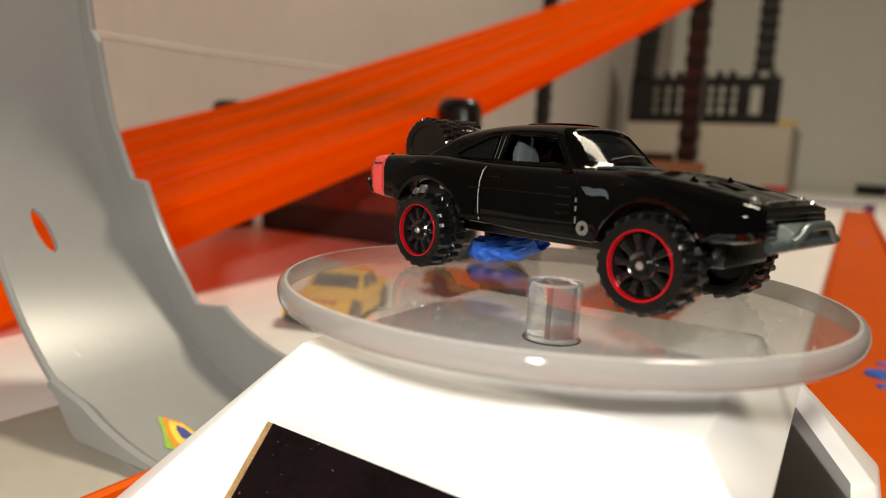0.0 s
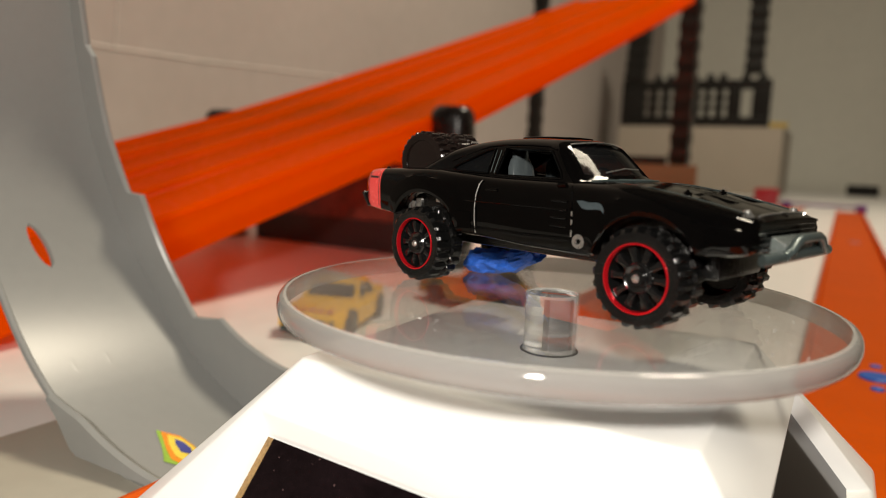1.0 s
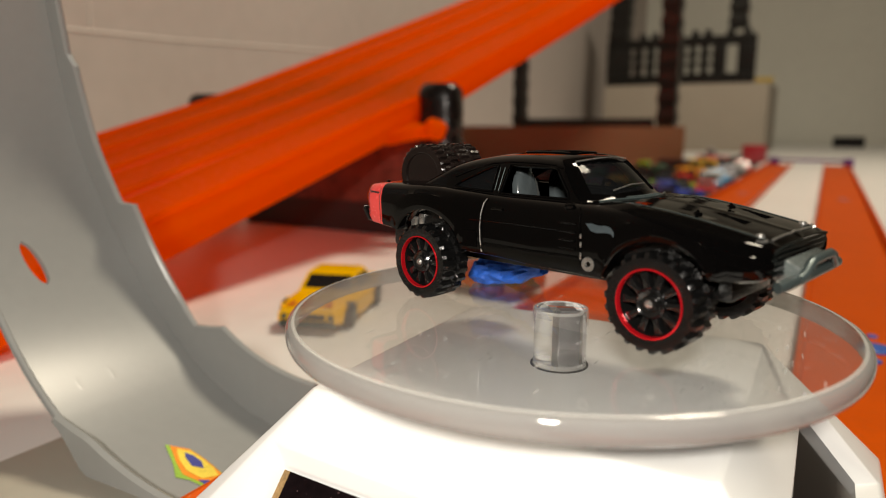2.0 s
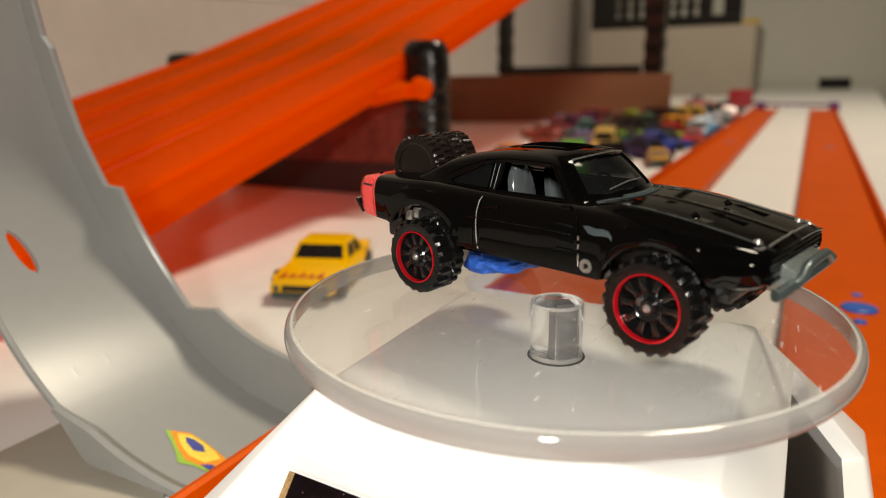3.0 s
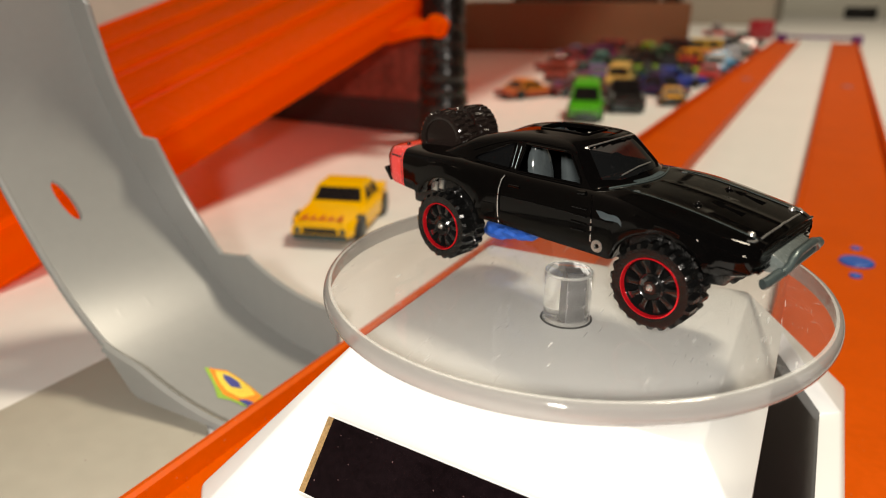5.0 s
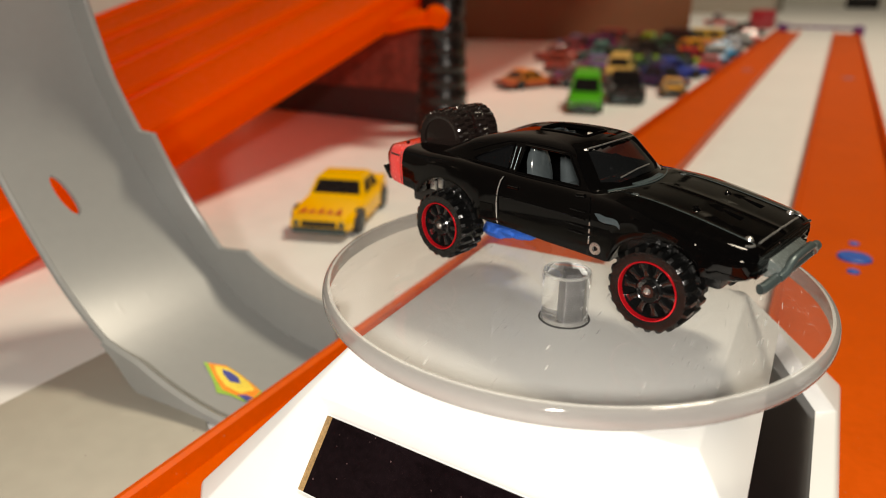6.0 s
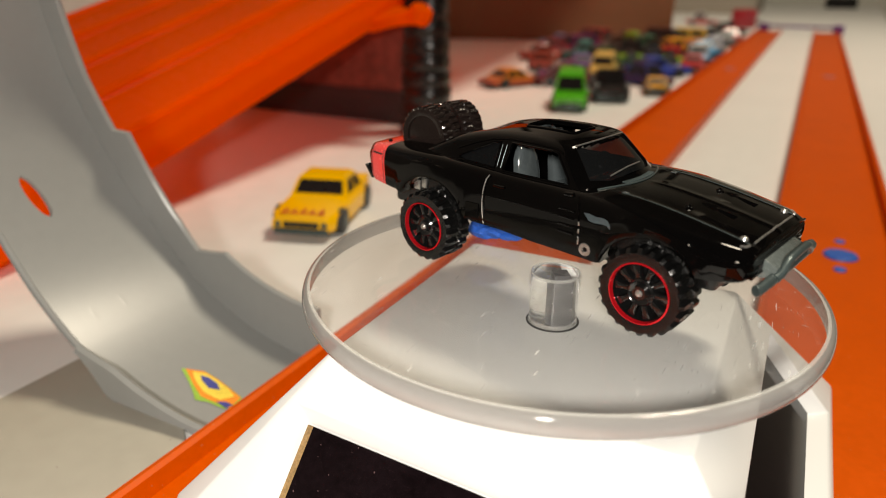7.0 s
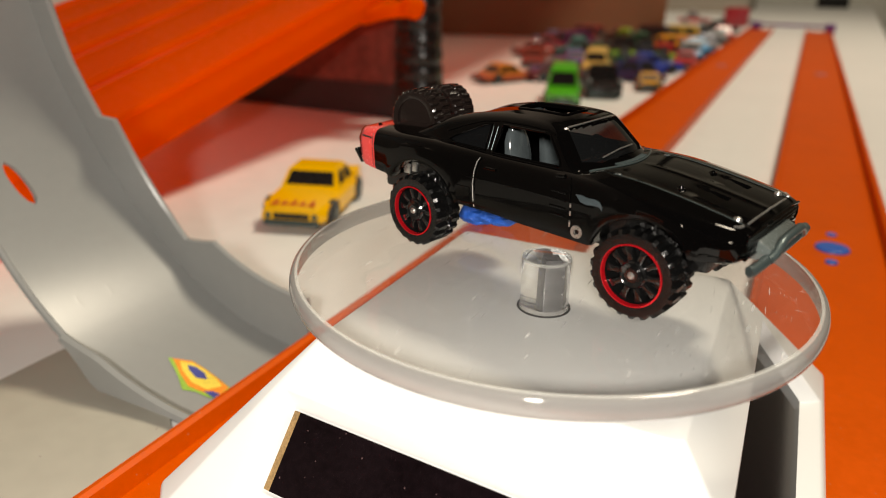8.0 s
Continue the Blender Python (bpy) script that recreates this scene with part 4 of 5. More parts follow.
for side in (-1, 1):
    at = lambda u, z, side=side: (u, side * (lean(z, u) + 0.002), z)
    moulding("window_moulding", SIDE_WINDOW, at, 0.018, M_BLACK)
    moulding("window_moulding", QUARTER, at, 0.018, M_BLACK)
    part("pillar_trim", b_tube([at(1.345, 1.87), at(1.345, 2.22)], 0.004, 6), M_GUN, car, "worn silver trim line")
    part("pillar_trim", b_tube([at(1.42, 1.86), at(1.435, 2.22)], 0.005, 6), M_GUN, car, "worn silver trim line")
    part("drip_rail", b_tube([at(u, z) for u, z in ((0.45, 2.03), (0.8, 2.17), (1.15, 2.275), (1.5, 2.31), (2.0, 2.31), (2.35, 2.295), (2.50, 2.25))], 0.015, 6), M_BLACK, car)
    own = bmesh.new()
    own.faces.new([own.verts.new((u, side * (lean(z, u) - 0.045), z)) for u, z in QUARTER])
    part("quarter_window", own, M_GLASS, car, "dark tinted quarter window", smooth=False)
    # door seams, handle, fender details
    part("door_seam", b_tube(on_side(side, 0.002, (1.30, 1.74), (1.26, 1.68), (1.22, 1.5), (1.20, 1.3), (1.20, 1.1), (1.21, 0.89)), 0.012, 6), M_SILVER, car, "worn silver door seam")
    part("door_seam", b_tube(on_side(side, 0.002, (1.335, 1.73), (1.295, 1.68), (1.255, 1.5), (1.235, 1.3), (1.235, 1.1), (1.245, 0.89)), 0.012, 6), M_BLACK, car)
    part("door_seam", b_tube(on_side(side, 0.002, (3.02, 1.74), (3.06, 1.66), (3.09, 1.4), (3.10, 1.1), (3.08, 0.84)), 0.014, 6), M_BLACK, car)
    part("door_handle", b_tube(on_side(side, 0.006, (1.42, 1.60), (1.52, 1.60), (1.64, 1.60)), 0.024, 8), M_BLACK, car)
    part("mirror", b_tube(on_side(side, 0.02, (2.78, 1.74), (2.92, 1.75)), 0.035, 8), M_BLACK, car)
    part("quarter_scoop", b_loft([[(u, side * (side_y(u, z) + o), z) for z, o in ((0.95, -0.02), (0.955, 0.012), (1.22, 0.012), (1.225, -0.02))] for u in (0.86, 0.95, 1.05, 1.13)]), M_BLACK, car, smooth=False)
    part("flank_crease", b_tube(on_side(side, -0.004, *[(u, 1.40) for u in (1.0, 1.5, 2.0, 2.5, 2.95)]), 0.012, 6), M_BLACK, car)
    for k in range(4):
        part("fender_vent", b_tube(on_side(side, 0.004, (2.72, 1.52 - 0.12 * k), (2.86, 1.52 - 0.12 * k), (3.0, 1.52 - 0.12 * k)), 0.020, 6), M_BLACK, car)
    for z, hh in ((1.36, 0.03), (1.24, 0.035), (1.08, 0.05)):
        part("paint_chip", moved(b_box(-0.012, 0.012, -0.006, 0.006, -hh, hh, 0.004), pose(3.10, side * (side_y(3.10, z) + 0.010), z)), M_SILVER, car, "bare metal chip in the paint")
    part("fender_ring", moved(b_rev([(0.035, 0.0), (0.045, 0.025), (0.095, 0.025), (0.105, 0.0)], 28, False), Matrix.Translation((3.23, side * (side_y(3.23, 0.98) - 0.004), 0.98)) @ Matrix.Rotation(-side * math.pi / 2, 4, "X")), M_SILVER, car, "silver ring on the fender")
    badge = [(3.16, 1.545), (3.26, 1.555), (3.38, 1.535), (3.50, 1.545), (3.58, 1.53), (3.63, 1.47), (3.635, 1.40), (3.58, 1.45), (3.48, 1.45), (3.36, 1.435), (3.26, 1.45)]
    own = bmesh.new()
    own.faces.new([own.verts.new(p) for p in on_side(side, 0.006, *badge)])
    part("fender_badge", own, M_LOGO, car, "faded grey blue badge print", smooth=False)
    part("side_rocker", b_tube(on_side(side, -0.03, *[(u, ease(SILL, u) + 0.02) for u in (0.9, 1.5, 2.2, 2.8, 3.4)]), 0.03, 8), M_BLACK, car)

moulding("sunroof_frame", SUNROOF, lambda u, y: (u, y, roof_at(u, y) + 0.006), 0.02, M_BLACK)
# added dark sheet that stands for the shade inside the opening
part("sunroof_shade_panel", b_box(1.40, 2.24, -0.34, 0.34, 2.20, 2.23, 0.01), M_TYRE, car, "dark panel added below the sunroof as its inner shade")
# windscreen, rear glass, cowl
rows = []
for f in np.linspace(0, 1, 7):
    rows.append([])
    for y in np.linspace(-1, 1, 13):
        u = (2.66 - 0.08 * y * y) * (1 - f) + (3.21 - 0.13 * y * y) * f
        yy = y * (0.78 + 0.15 * f)
        rows[-1].append((u, yy, roof_at(u, yy) - 0.045))
part("windscreen", b_loft(rows, False, False), M_GLASS, car, "tinted clear windscreen")
part("wiper", b_tube([(u, y, roof_at(u, y) + 0.012) for u, y in ((3.13, -0.55), (3.16, -0.1), (3.13, 0.35))], 0.012, 6), M_SILVER, car, "worn silver wiper blade")
part("windscreen_header", b_tube([(2.70 - 0.13 * (y / 0.76) ** 2, y, roof_at(2.70 - 0.13 * (y / 0.76) ** 2, y) + 0.006) for y in np.linspace(-0.72, 0.72, 13)], 0.013, 6), M_SILVER, car, "worn silver line over the windscreen")
part("cowl_edge", b_tube([(3.44 - 0.24 * (y / 0.9) ** 2, y, top_at(3.44 - 0.24 * (y / 0.9) ** 2, y) + 0.006) for y in np.linspace(-0.97, 0.97, 15)], 0.015, 6), M_GUN, car, "thin grey cowl edge")
for k in range(18):
    y = -0.42 + k * 0.84 / 17
    part("cowl_slot", moved(b_box(-0.05, 0.05, -0.013, 0.013, -0.012, 0.012, 0.004), pose(3.36 - 0.18 * (y / 0.9) ** 2, y, top_at(3.36, y) + 0.012)), M_GUN, car)
own = bmesh.new()
own.faces.new([own.verts.new(p) for p in ((-0.2, -0.58, 1.97), (-0.2, 0.58, 1.97), (0.86, 0.58, 2.325), (0.86, -0.58, 2.325))])
part("rear_window", own, M_GLASS, car, "tinted rear window between the buttresses", smooth=False)

# hood: seams, pins, rivets, nose
for side in (-1, 1):
    # grey tube draws the highlight that runs along the black seam
    part("hood_seam", b_tube([(u, side * 0.86 * min(1.0, (curve(W_TABLE, u) - 0.2) / 0.97), top_at(u, 0.86) - 0.002) for u in (3.50, 3.8, 4.1, 4.4, 4.7, 5.0, 5.25, 5.40)], 0.009, 6), M_GUN, car, "hood seam, its fine highlight drawn as a grey line")
    part("hood_pin", moved(b_cyl(0.04, 0.02, 0, 0.06, 12, 0.012), pose(4.40, side * 0.56, top_at(4.40, 0.56) - 0.01)), M_BLACK, car)
    part("hood_pin", moved(b_rev([(0.04, 0.0), (0.055, 0.018), (0.07, 0.0)], 18, False), pose(4.40, side * 0.56, top_at(4.40, 0.56) - 0.002)), M_BLACK, car)
    part("hood_rivet", moved(b_cyl(0.055, 0.05, 0, 0.014, 16, 0.004), pose(3.54, side * 0.80, top_at(3.54, 0.80) - 0.003, 0, 5)), M_SEAT, car)
    part("hood_latch", moved(b_rev([(0.002, 0.055), (0.045, 0.04), (0.062, 0.0)], 18, False), pose(5.30, side * 0.80, top_at(5.30, 0.80) - 0.004)), M_SILVER, car, "small silver hood latch")
    part("nose_trim", b_tube([(u, side * y, top_at(u, y) + 0.004) for u, y in ((5.42, 0.90), (5.40, 0.97), (5.34, 1.03))], 0.02, 6), M_SILVER, car, "worn silver fender corner")
    part("nose_lip", b_tube([(5.52, side * 1.03, 1.42), (5.54, side * 1.05, 1.26), (5.52, side * 1.02, 1.10)], 0.022, 8), M_BLACK, car)
part("nose_trim", b_tube([(5.43 + 0.02 * (1 - (y / 0.8) ** 2), y, top_at(5.44, y) + 0.006) for y in np.linspace(-0.76, 0.76, 11)], 0.016, 6), M_SILVER, car, "worn silver nose edge")
part("nose_lip", b_tube([(5.54, y, 1.465 - 0.045 * (y / 1.03) ** 4) for y in np.linspace(-1.03, 1.03, 13)], 0.022, 8), M_BLACK, car)
part("nose_lip", b_tube([(5.54, y, 1.10) for y in (-1.02, -0.5, 0, 0.5, 1.02)], 0.022, 8), M_BLACK, car)
for z in (1.18, 1.25, 1.32, 1.39):
    part("grille_bar", b_tube([(5.545, -0.98, z), (5.55, 0, z), (5.545, 0.98, z)], 0.010, 6), M_TYRE, car)

# front bull bar and rear bumper
part("bull_bar", b_tube([(5.66, -1.16, 1.02), (5.68, -1.13, 1.02), (5.70, -0.8, 1.03), (5.70, 0.8, 1.03), (5.68, 1.13, 1.02), (5.66, 1.16, 1.02)], 0.075, 12), M_GUN, car, "gunmetal bumper tube")
part("bull_bar_hoop", b_tube([(5.74, -0.66, 1.05), (5.77, -0.54, 1.10), (5.78, -0.40, 1.21), (5.78, -0.28, 1.245), (5.78, 0.0, 1.25), (5.78, 0.40, 1.25), (5.78, 0.52, 1.21), (5.77, 0.66, 1.10), (5.74, 0.76, 1.05)], 0.062, 12), M_GUN, car, "raised gunmetal bumper hoop")
part("bumper_plate", b_prism([(5.40, 0.98), (5.70, 1.0), (5.74, 1.18), (5.56, 1.27), (5.40, 1.2)], -0.62, 0.62, "xz", 0.03), mat("pale_grey_plastic", (0.085, 0.10, 0.095), 0.25, vary=0.2, grain=1800), car, "grey plate behind the bumper tube")
part("rear_bumper", b_prism([(-1.88, 1.34), (-1.82, 1.38), (-1.66, 1.20), (-1.62, 1.12), (-1.70, 1.10)], -1.14, 1.14, "xz", 0.025), M_TYRE, car, "black rear bumper")
part("tail_light_panel", b_box(-1.78, -1.73, -0.95, 0.95, 1.46, 1.70, 0.02), M_TYRE, car)
for side in (-1, 1):
    part("boot_knob", moved(b_cyl(0.045, 0.03, 0, 0.05, 12, 0.012), pose(-1.42, side * 0.86, top_at(-1.42, 0.86) - 0.01)), M_BLACK, car)

for u, r, w_t in ((0.0, 0.635, 0.60), (BASE, 0.665, 0.64)):
    for side in (-1, 1):
        big_wheel(car, u, side * (1.46 - w_t / 2), r - LIFT, r, w_t, side)
for y, yaw in ((-0.44, 5), (0.28, -9)):
    m = Matrix.Translation((-0.74, y, 2.00)) @ Matrix.Rotation(radians(yaw), 4, "Z") @ Matrix.Rotation(math.pi / 2, 4, "X")
    spare = part("spare_wheel", moved(tyre_mesh(0.54, 0.50, 26), m), M_SPARE, car, "smoky black spare tyre on the boot")
    part("spare_disc", moved(b_cyl(0.43, 0.43, -0.22, 0.22, 32, 0.02), m), M_SPARE, spare)

# ---- blue tape holding the car ----
tape = thing("blue_tape", "crumpled roll of blue masking tape under the toy car", "masking tape", spot.x, spot.y, DISC_Z, YAW)
sections = []
for k in range(34):
    s = k / 33
    ring = []
    for j in range(28):
        a = 2 * math.pi * j / 28
        c, d = math.cos(a), math.sin(a)
        fold = 0.24 * noise.noise(Vector((s * 4, c * 1.4, d * 1.4))) + 0.22 * noise.noise(Vector((s * 9, c * 3.2 + 5, d * 3.2))) - 0.12 * abs(math.sin(3.5 * a + 5 * s))
        r = (0.27 - 0.10 * s) * (1 + fold)
        ring.append((-0.05 + 1.50 * s + 0.10 * c * (1 - s) + (0.05 * noise.noise(Vector((c * 3, d * 3, 1))) if k == 33 else 0), 0.30 + 0.16 * math.sin(2.2 * s) - 0.25 * s + r * 1.25 * c, max(0.012, 0.20 + 0.36 * s * s + r * d)))
    sections.append(ring)
part("tape_roll", b_loft(sections, caps=False), M_TAPE, tape, smooth=False)
own = bmesh.new()
rows = []
for k in range(9):
    rows.append([own.verts.new((1.38 + 0.035 * k, -0.10 + 0.085 * j + 0.02 * math.sin(k), 0.50 + 0.02 * k + 0.05 * math.sin(k * 0.9 + j * 1.3) + (0.05 * ((j * 7) % 3 - 1) if k == 8 else 0))) for j in range(6)])
for a, b in zip(rows, rows[1:]):
    for j in range(5):
        own.faces.new((a[j], a[j + 1], b[j + 1], b[j]))
bmesh.ops.solidify(own, geom=list(own.faces), thickness=0.02)
part("tape_end", own, M_TAPE, tape, "torn tape end", smooth=False)


# ---- parked toy cars ----
def toy_car(x, y, rz, body, label, length=6.8, width=2.8, height=1.9, style="coupe", roof=None, decal=None, group="parked toy cars"):
    t = thing("toy_car", label, "toy car", x, y, 0, rz, group=group)
    L, W, H = length / 2, width / 2, height
    low = {"coupe": 1.16, "sports": 0.85, "van": 1.25, "truck": 1.35}[style]
    wr = {"coupe": 0.55, "sports": 0.5, "van": 0.6, "truck": 0.85}[style]
    axles = (-L * 0.58, L * 0.60)
    secs = []
    for u in np.linspace(-L, L, 41):
        k = abs(u) / L
        w = W * (1 - 0.16 * max(0, k - 0.6) / 0.4)
        s = 0.28 + 0.14 * max(0, k - 0.75) / 0.25 + (0.25 if style == "truck" else 0)
        for c in axles:
            if abs(u - c) < wr + 0.12:
                s = max(s, wr + math.sqrt((wr + 0.12) ** 2 - (u - c) ** 2) - 0.08)
        b = low * (1 - (0.20 if u > 0 else 0.08) * max(0, k - 0.3))
        s = min(s, b - 0.12)
        half = [(0, s), (w - 0.08, s), (w, s + 0.1), (w - 0.02, b - 0.2), (w - 0.16, b), (w * 0.5, b + 0.07), (0, b + 0.08)]
        secs.append([(u, -yy, zz) for yy, zz in half] + [(u, yy, zz) for yy, zz in half[-2:0:-1]])
    part("body", b_loft(secs), body, t)
    c0, c1, r0, r1 = {"coupe": (-0.60, 0.28, -0.36, 0.02), "sports": (-0.7, 0.42, -0.3, 0.0), "van": (-0.92, 0.60, -0.86, 0.34), "truck": (-0.2, 0.42, -0.12, 0.24)}[style]

    low_rect = [(c0 * L, -W * 0.88), (c1 * L, -W * 0.88), (c1 * L, W * 0.88), (c0 * L, W * 0.88)]
    top_rect = [(r0 * L, -W * 0.70), (r1 * L, -W * 0.70), (r1 * L, W * 0.70), (r0 * L, W * 0.70)]
    bottom = [Vector((x0, y0, low - 0.04)) for x0, y0 in low_rect]
    upper = [Vector((x0, y0, H)) for x0, y0 in top_rect]
    mid_up = [p.lerp(q, 0.85) for p, q in zip(bottom, upper)]
    shrink = [Vector((p.x * 0.94 + 0.06 * (r0 + r1) / 2 * L, p.y * 0.90, H)) for p in upper]
    part("cab", b_loft([bottom, mid_up, shrink]), roof or body, t)
    middle = Vector(((c0 + c1) / 2 * L, 0, (low + H) / 2))
    for i in range(4):
        p, q, r, v = bottom[i], bottom[(i + 1) % 4], upper[(i + 1) % 4], upper[i]
        spans = ((0.10, 0.46), (0.54, 0.88)) if i in (0, 2) else ((0.07, 0.93),)
        normal = (q - p).cross(v - p).normalized()
        normal = normal if normal.dot((p + q + r + v) / 4 - middle) > 0 else -normal
        for f0, f1 in spans:
            quad = [p.lerp(q, f0).lerp(v.lerp(r, f0), 0.22), p.lerp(q, f1).lerp(v.lerp(r, f1), 0.22), p.lerp(q, f1).lerp(v.lerp(r, f1), 0.78), p.lerp(q, f0).lerp(v.lerp(r, f0), 0.78)]
            part("window", b_loft([[k - normal * 0.04 for k in quad], [k + normal * 0.012 for k in quad]]), M_WIN, t, "dark tinted window pane", smooth=False)
    if style == "coupe":
        part("tail_lip", b_loft([[(-L + 0.02, y0, low * 0.88), (-L - 0.06, y0, low + 0.10), (-L + 0.30, y0, low + 0.06), (-L + 0.55, y0, low * 0.95)] for y0 in (-W * 0.8, 0, W * 0.8)]), body, t)
    for sy in (-1, 1):
        for c in axles:
            wheel = part("wheel", moved(b_cyl(wr, wr, -0.24, 0.24, 24, 0.07), pose(c, sy * (W - 0.22), wr, 90, 0, 0)), M_WHEEL, t, "black plastic wheel")
            part("rim", moved(b_cyl(wr * 0.45, wr * 0.4, -0.02, 0.02, 16, 0.01), pose(c, sy * (W + 0.03), wr, 90, 0, 0)), M_GUN, wheel, "small grey rim")
    part("bumper", b_box(L - 0.12, L + 0.10, -W * 0.78, W * 0.78, 0.30, 0.55, 0.06), M_GUN, t)
    part("grille", b_box(L - 0.10, L + 0.03, -W * 0.50, W * 0.50, 0.58, 0.82, 0.03), M_WIN, t)
    part("rear_bumper", b_box(-L - 0.09, -L + 0.10, -W * 0.76, W * 0.76, 0.32, 0.56, 0.06), M_GUN, t)
    for sy in (-1, 1):
        part("headlight", moved(b_cyl(0.15, 0.12, -0.05, 0.05, 14, 0.02), pose(L - 0.01, sy * W * 0.66, 0.70, 0, 90)), M_GUN, t)
        part("tail_light", b_box(-L - 0.04, -L + 0.06, sy * W * 0.52 - 0.22, sy * W * 0.52 + 0.22, 0.66, 0.82, 0.03), M_RED, t)
    if decal:
        for k in range(-2, 3):
            own = bmesh.new()
            y0 = k * W * 0.26
            zf = lambda u: low * (1 - 0.20 * max(0, u / L - 0.3)) + 0.09
            own.faces.new([own.verts.new(p) for p in ((L * 0.94, y0 - 0.18, zf(L * 0.94)), (L * 0.94, y0 + 0.18, zf(L * 0.94)), (L * (0.72 + 0.05 * (k % 2)), y0, zf(L * 0.72) + 0.015))])
            part("flame_print", own, decal, t, "printed flame on the hood", smooth=False)
    return t


toy_car(-14.65, 12.6, -72, M_YELLOW, "yellow toy muscle car with flame print on its hood", 6.1, 2.95, 2.0, "coupe", decal=mat("red_print", (0.45, 0.05, 0.01), 0.3))
toy_car(-11.4, 20.2, 168, M_TAN, "gold tan toy coupe parked on the white table", 6.6, 2.8, 2.0, "coupe")
P = paint
toy_car(-22.6, 54.4, 62, P("copper_paint", (0.40, 0.09, 0.03)), "copper and white toy sports car with amber roof", 7, 2.9, 1.8, "sports", roof=P("amber_roof", (0.6, 0.22, 0.02)))
toy_car(-24.6, 69.0, 100, P("rust_red_paint", (0.28, 0.05, 0.03)), "rust red toy coupe behind the copper car", 6.5, 2.8, 2.0, "coupe")
toy_car(-13.9, 45.6, -74, P("bright_green_paint", (0.08, 0.46, 0.01)), "bright green toy van", 6.6, 2.9, 3.0, "van")
toy_car(-12.2, 51.4, -70, M_PYLON, "black toy truck with large wheels", 6.2, 3.1, 2.6, "truck")
toy_car(-16.4, 65.2, -80, P("cream_yellow_paint", (0.62, 0.45, 0.12)), "cream yellow toy coupe among parked cars", 6.8, 2.9, 2.6, "van")
toy_car(-22.4, 80.6, 20, P("dark_teal_paint", (0.02, 0.13, 0.12)), "dark teal toy sports car with pale roof", 7.2, 3.0, 2.6, "coupe", roof=P("teal_roof", (0.10, 0.28, 0.25)))
toy_car(-14.0, 77.6, 14, P("lime_paint", (0.20, 0.40, 0.02)), "lime green and black toy truck", 7.6, 3.0, 3.0, "truck", roof=M_TOWER)
toy_car(-19.0, 88.0, 0, M_TOWER, "black toy truck beside the lime one", 7.2, 3.0, 3.4, "truck", roof=P("lime_roof", (0.20, 0.36, 0.03)))
toy_car(-11.6, 61.8, 150, P("navy_paint", (0.03, 0.03, 0.14)), "dark navy blue toy sports car", 6.8, 2.8, 2.3, "sports")
toy_car(-9.0, 56.6, -75, P("golden_paint", (0.70, 0.35, 0.02)), "golden yellow small toy car", 4.6, 2.3, 1.5, "sports")
toy_car(-8.6, 75.2, -82, P("red_paint", (0.45, 0.02, 0.02)), "red toy car among parked cars", 6.6, 2.6, 1.9, "coupe")
toy_car(-9.5, 84.4, -70, P("sky_blue_paint", (0.08, 0.28, 0.55)), "sky blue and white toy car", 6.8, 2.9, 2.4, "coupe", roof=P("pale_roof", (0.2, 0.2, 0.22)))
toy_car(-23.0, 106.0, 20, P("maroon_paint", (0.16, 0.02, 0.04)), "maroon toy sports car near the brown box", 7, 2.9, 2.4, "sports")
toy_car(-13.6, 109.6, 8, P("orange_paint", (0.70, 0.20, 0.02)), "orange and yellow toy van", 7.6, 2.9, 2.8, "van", roof=P("gold_roof", (0.6, 0.4, 0.04)))
toy_car(-9.6, 100.0, -75, P("soft_white_paint", (0.24, 0.24, 0.26)), "white and navy toy car beside the track", 6.8, 2.9, 2.3, "coupe", roof=P("navy_roof", (0.04, 0.05, 0.16)))
toy_car(-9.4, 113.4, -80, P("silver_grey_paint", (0.18, 0.19, 0.20)), "silver grey toy car near the finish gate", 6.8, 2.9, 2.2, "coupe")
toy_car(-19.6, 61.6, -150, P("violet_paint", (0.14, 0.03, 0.13)), "dark violet toy car among parked cars", 6.0, 2.8, 1.9, "sports")
toy_car(-20.6, 168.0, 0, P("pale_red_paint", (0.5, 0.06, 0.05)), "red and white toy car near the cream box", 7, 2.9, 3.0, "coupe", roof=P("pale_grey_roof", (0.4, 0.38, 0.38)))
toy_car(-11.8, 140.0, -30, M_TOWER, "black toy car near the finish gate", 7, 2.9, 2.2, "coupe")
toy_car(-12.0, 176.0, -20, P("dull_white_paint", (0.28, 0.28, 0.28)), "dull white toy car behind the finish gate", 7, 2.9, 2.4, "coupe", roof=M_TOWER)
toy_car(-18.0, 97.0, 30, P("pine_green_paint", (0.02, 0.10, 0.04)), "pine green toy coupe among parked cars", 7, 2.9, 2.4, "coupe")
toy_car(-26.0, 90.0, 60, P("plum_paint", (0.12, 0.02, 0.08)), "plum toy van near the brown box", 6.8, 2.9, 2.6, "van")
toy_car(-20.4, 70.6, -60, P("purple_paint", (0.10, 0.04, 0.22)), "purple toy sports car among parked cars", 6.4, 2.8, 1.8, "sports")
toy_car(-27.5, 78.0, 40, P("brick_red_paint", (0.30, 0.04, 0.02)), "brick red toy coupe near the pylon", 6.8, 2.8, 2.1, "coupe")
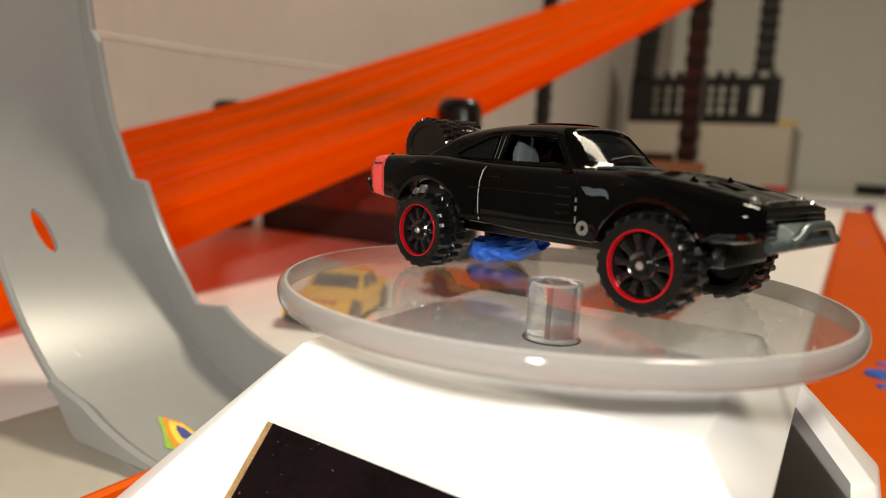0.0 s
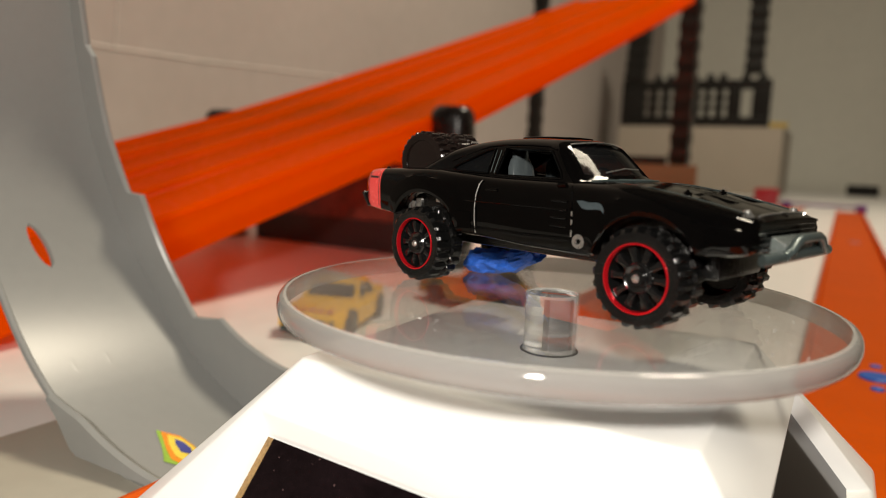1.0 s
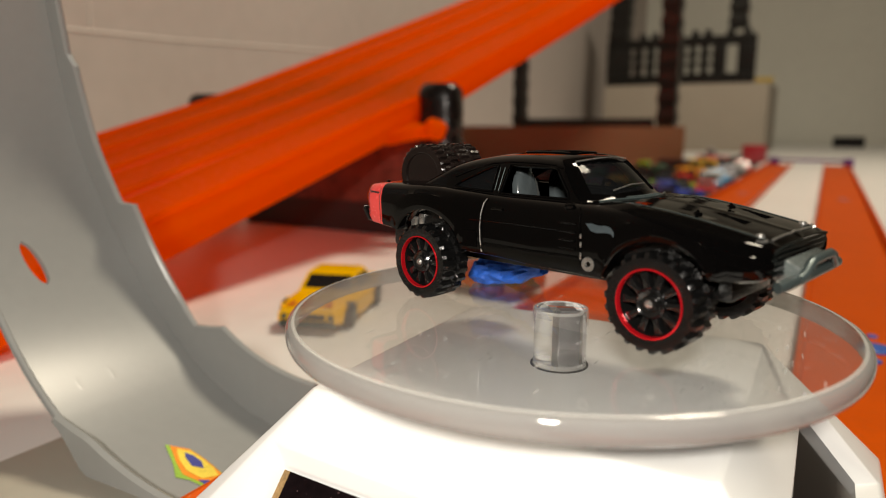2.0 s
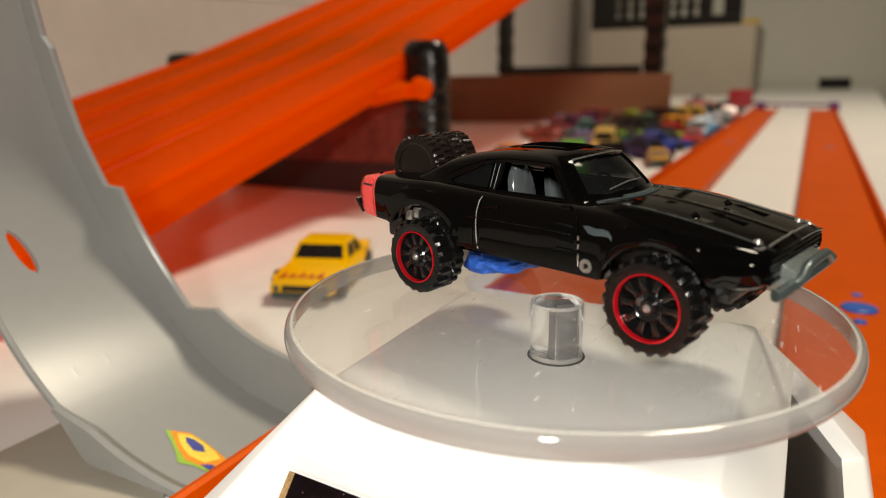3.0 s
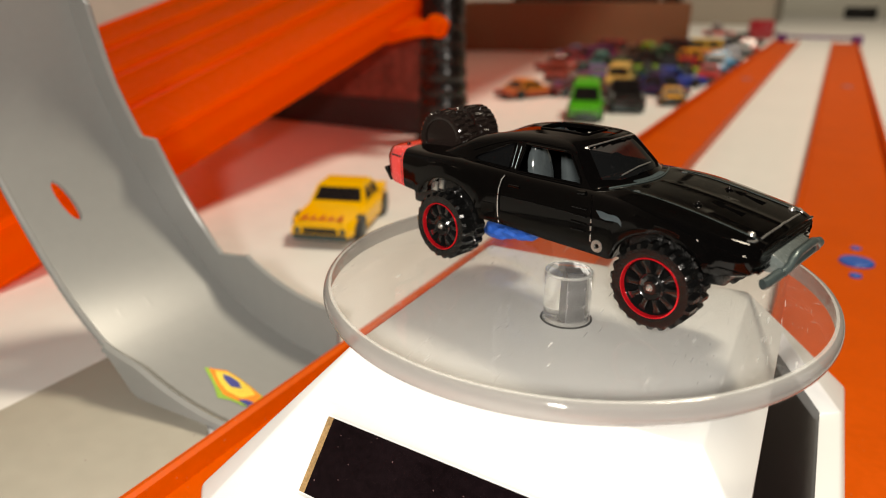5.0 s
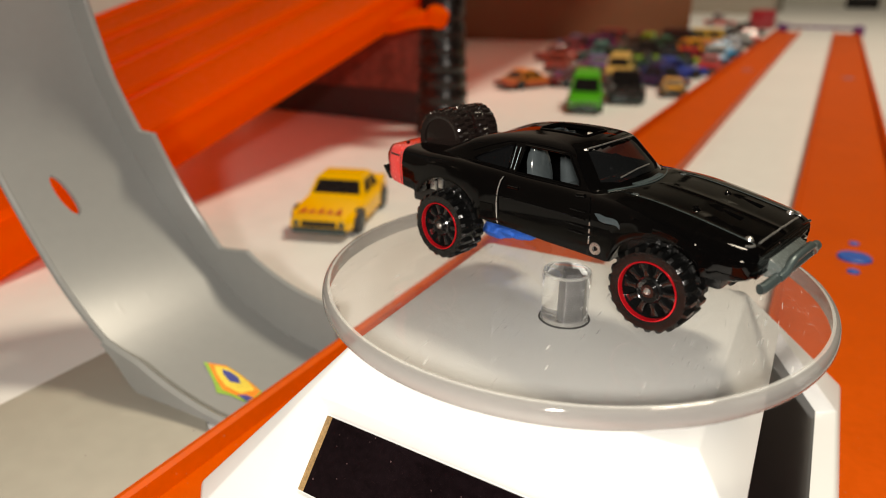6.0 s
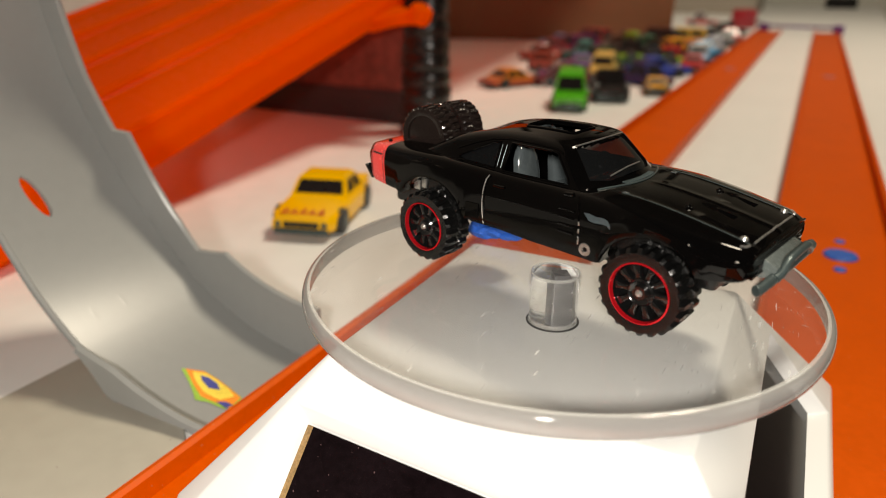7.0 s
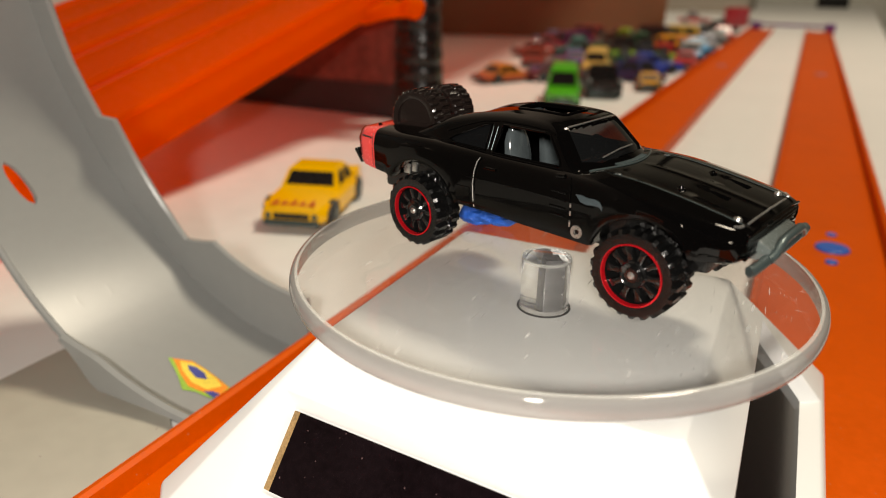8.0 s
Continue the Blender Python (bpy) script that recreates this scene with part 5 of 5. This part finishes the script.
toy_car(-31.0, 96.0, 10, P("pale_blue_paint", (0.15, 0.2, 0.35)), "pale blue toy coupe near the brown box", 6.8, 2.8, 2.1, "coupe")

for x, y, turn, name, colour, style, height, label in (
        (-17.6, 57.4, 20, "wine_paint", (0.14, 0.015, 0.02), "sports", 2.0, "wine red toy sports car among parked cars"),
        (-19.2, 76.0, -20, "forest_paint", (0.02, 0.08, 0.03), "coupe", 2.2, "forest green toy coupe among parked cars"),
        (-17.6, 82.4, 70, "coal_paint", (0.015, 0.014, 0.014), "truck", 2.8, "coal black toy truck among parked cars"),
        (-11.4, 68.6, 35, "royal_blue_paint", (0.02, 0.05, 0.35), "coupe", 2.2, "royal blue toy coupe among parked cars"),
        (-13.6, 92.6, -35, "amber_paint", (0.75, 0.32, 0.01), "coupe", 2.4, "amber toy coupe among parked cars"),
        (-12.4, 84.6, 80, "crimson_paint", (0.40, 0.012, 0.02), "sports", 2.0, "crimson toy sports car among parked cars"),
        (-17.0, 103.6, -10, "black_paint", (0.012, 0.012, 0.014), "van", 3.0, "black toy van among parked cars"),
        (-9.8, 92.4, -60, "cyan_paint", (0.03, 0.30, 0.60), "coupe", 2.2, "cyan blue toy coupe beside the track"),
        (-22.8, 96.6, 45, "umber_paint", (0.10, 0.04, 0.02), "coupe", 2.3, "umber brown toy coupe among parked cars"),
        (-26.6, 100.4, -25, "garnet_paint", (0.20, 0.02, 0.02), "van", 2.8, "garnet red toy van near the brown box"),
        (-9.4, 120.8, -70, "scarlet_paint", (0.55, 0.03, 0.02), "coupe", 2.3, "scarlet toy coupe near the finish gate"),
        (-13.0, 118.0, 30, "slate_paint", (0.05, 0.06, 0.08), "coupe", 2.3, "slate grey toy coupe near the finish gate"),
        (-17.4, 113.0, -40, "gilt_paint", (0.60, 0.33, 0.03), "sports", 2.1, "gilt yellow toy sports car near the finish gate"),
        (-28.6, 86.0, 80, "rosewood_paint", (0.22, 0.03, 0.04), "coupe", 2.2, "rosewood red toy coupe near the pylon")):
    toy_car(x, y, turn, P(name, colour), label, 6.8, 2.9, height, style)
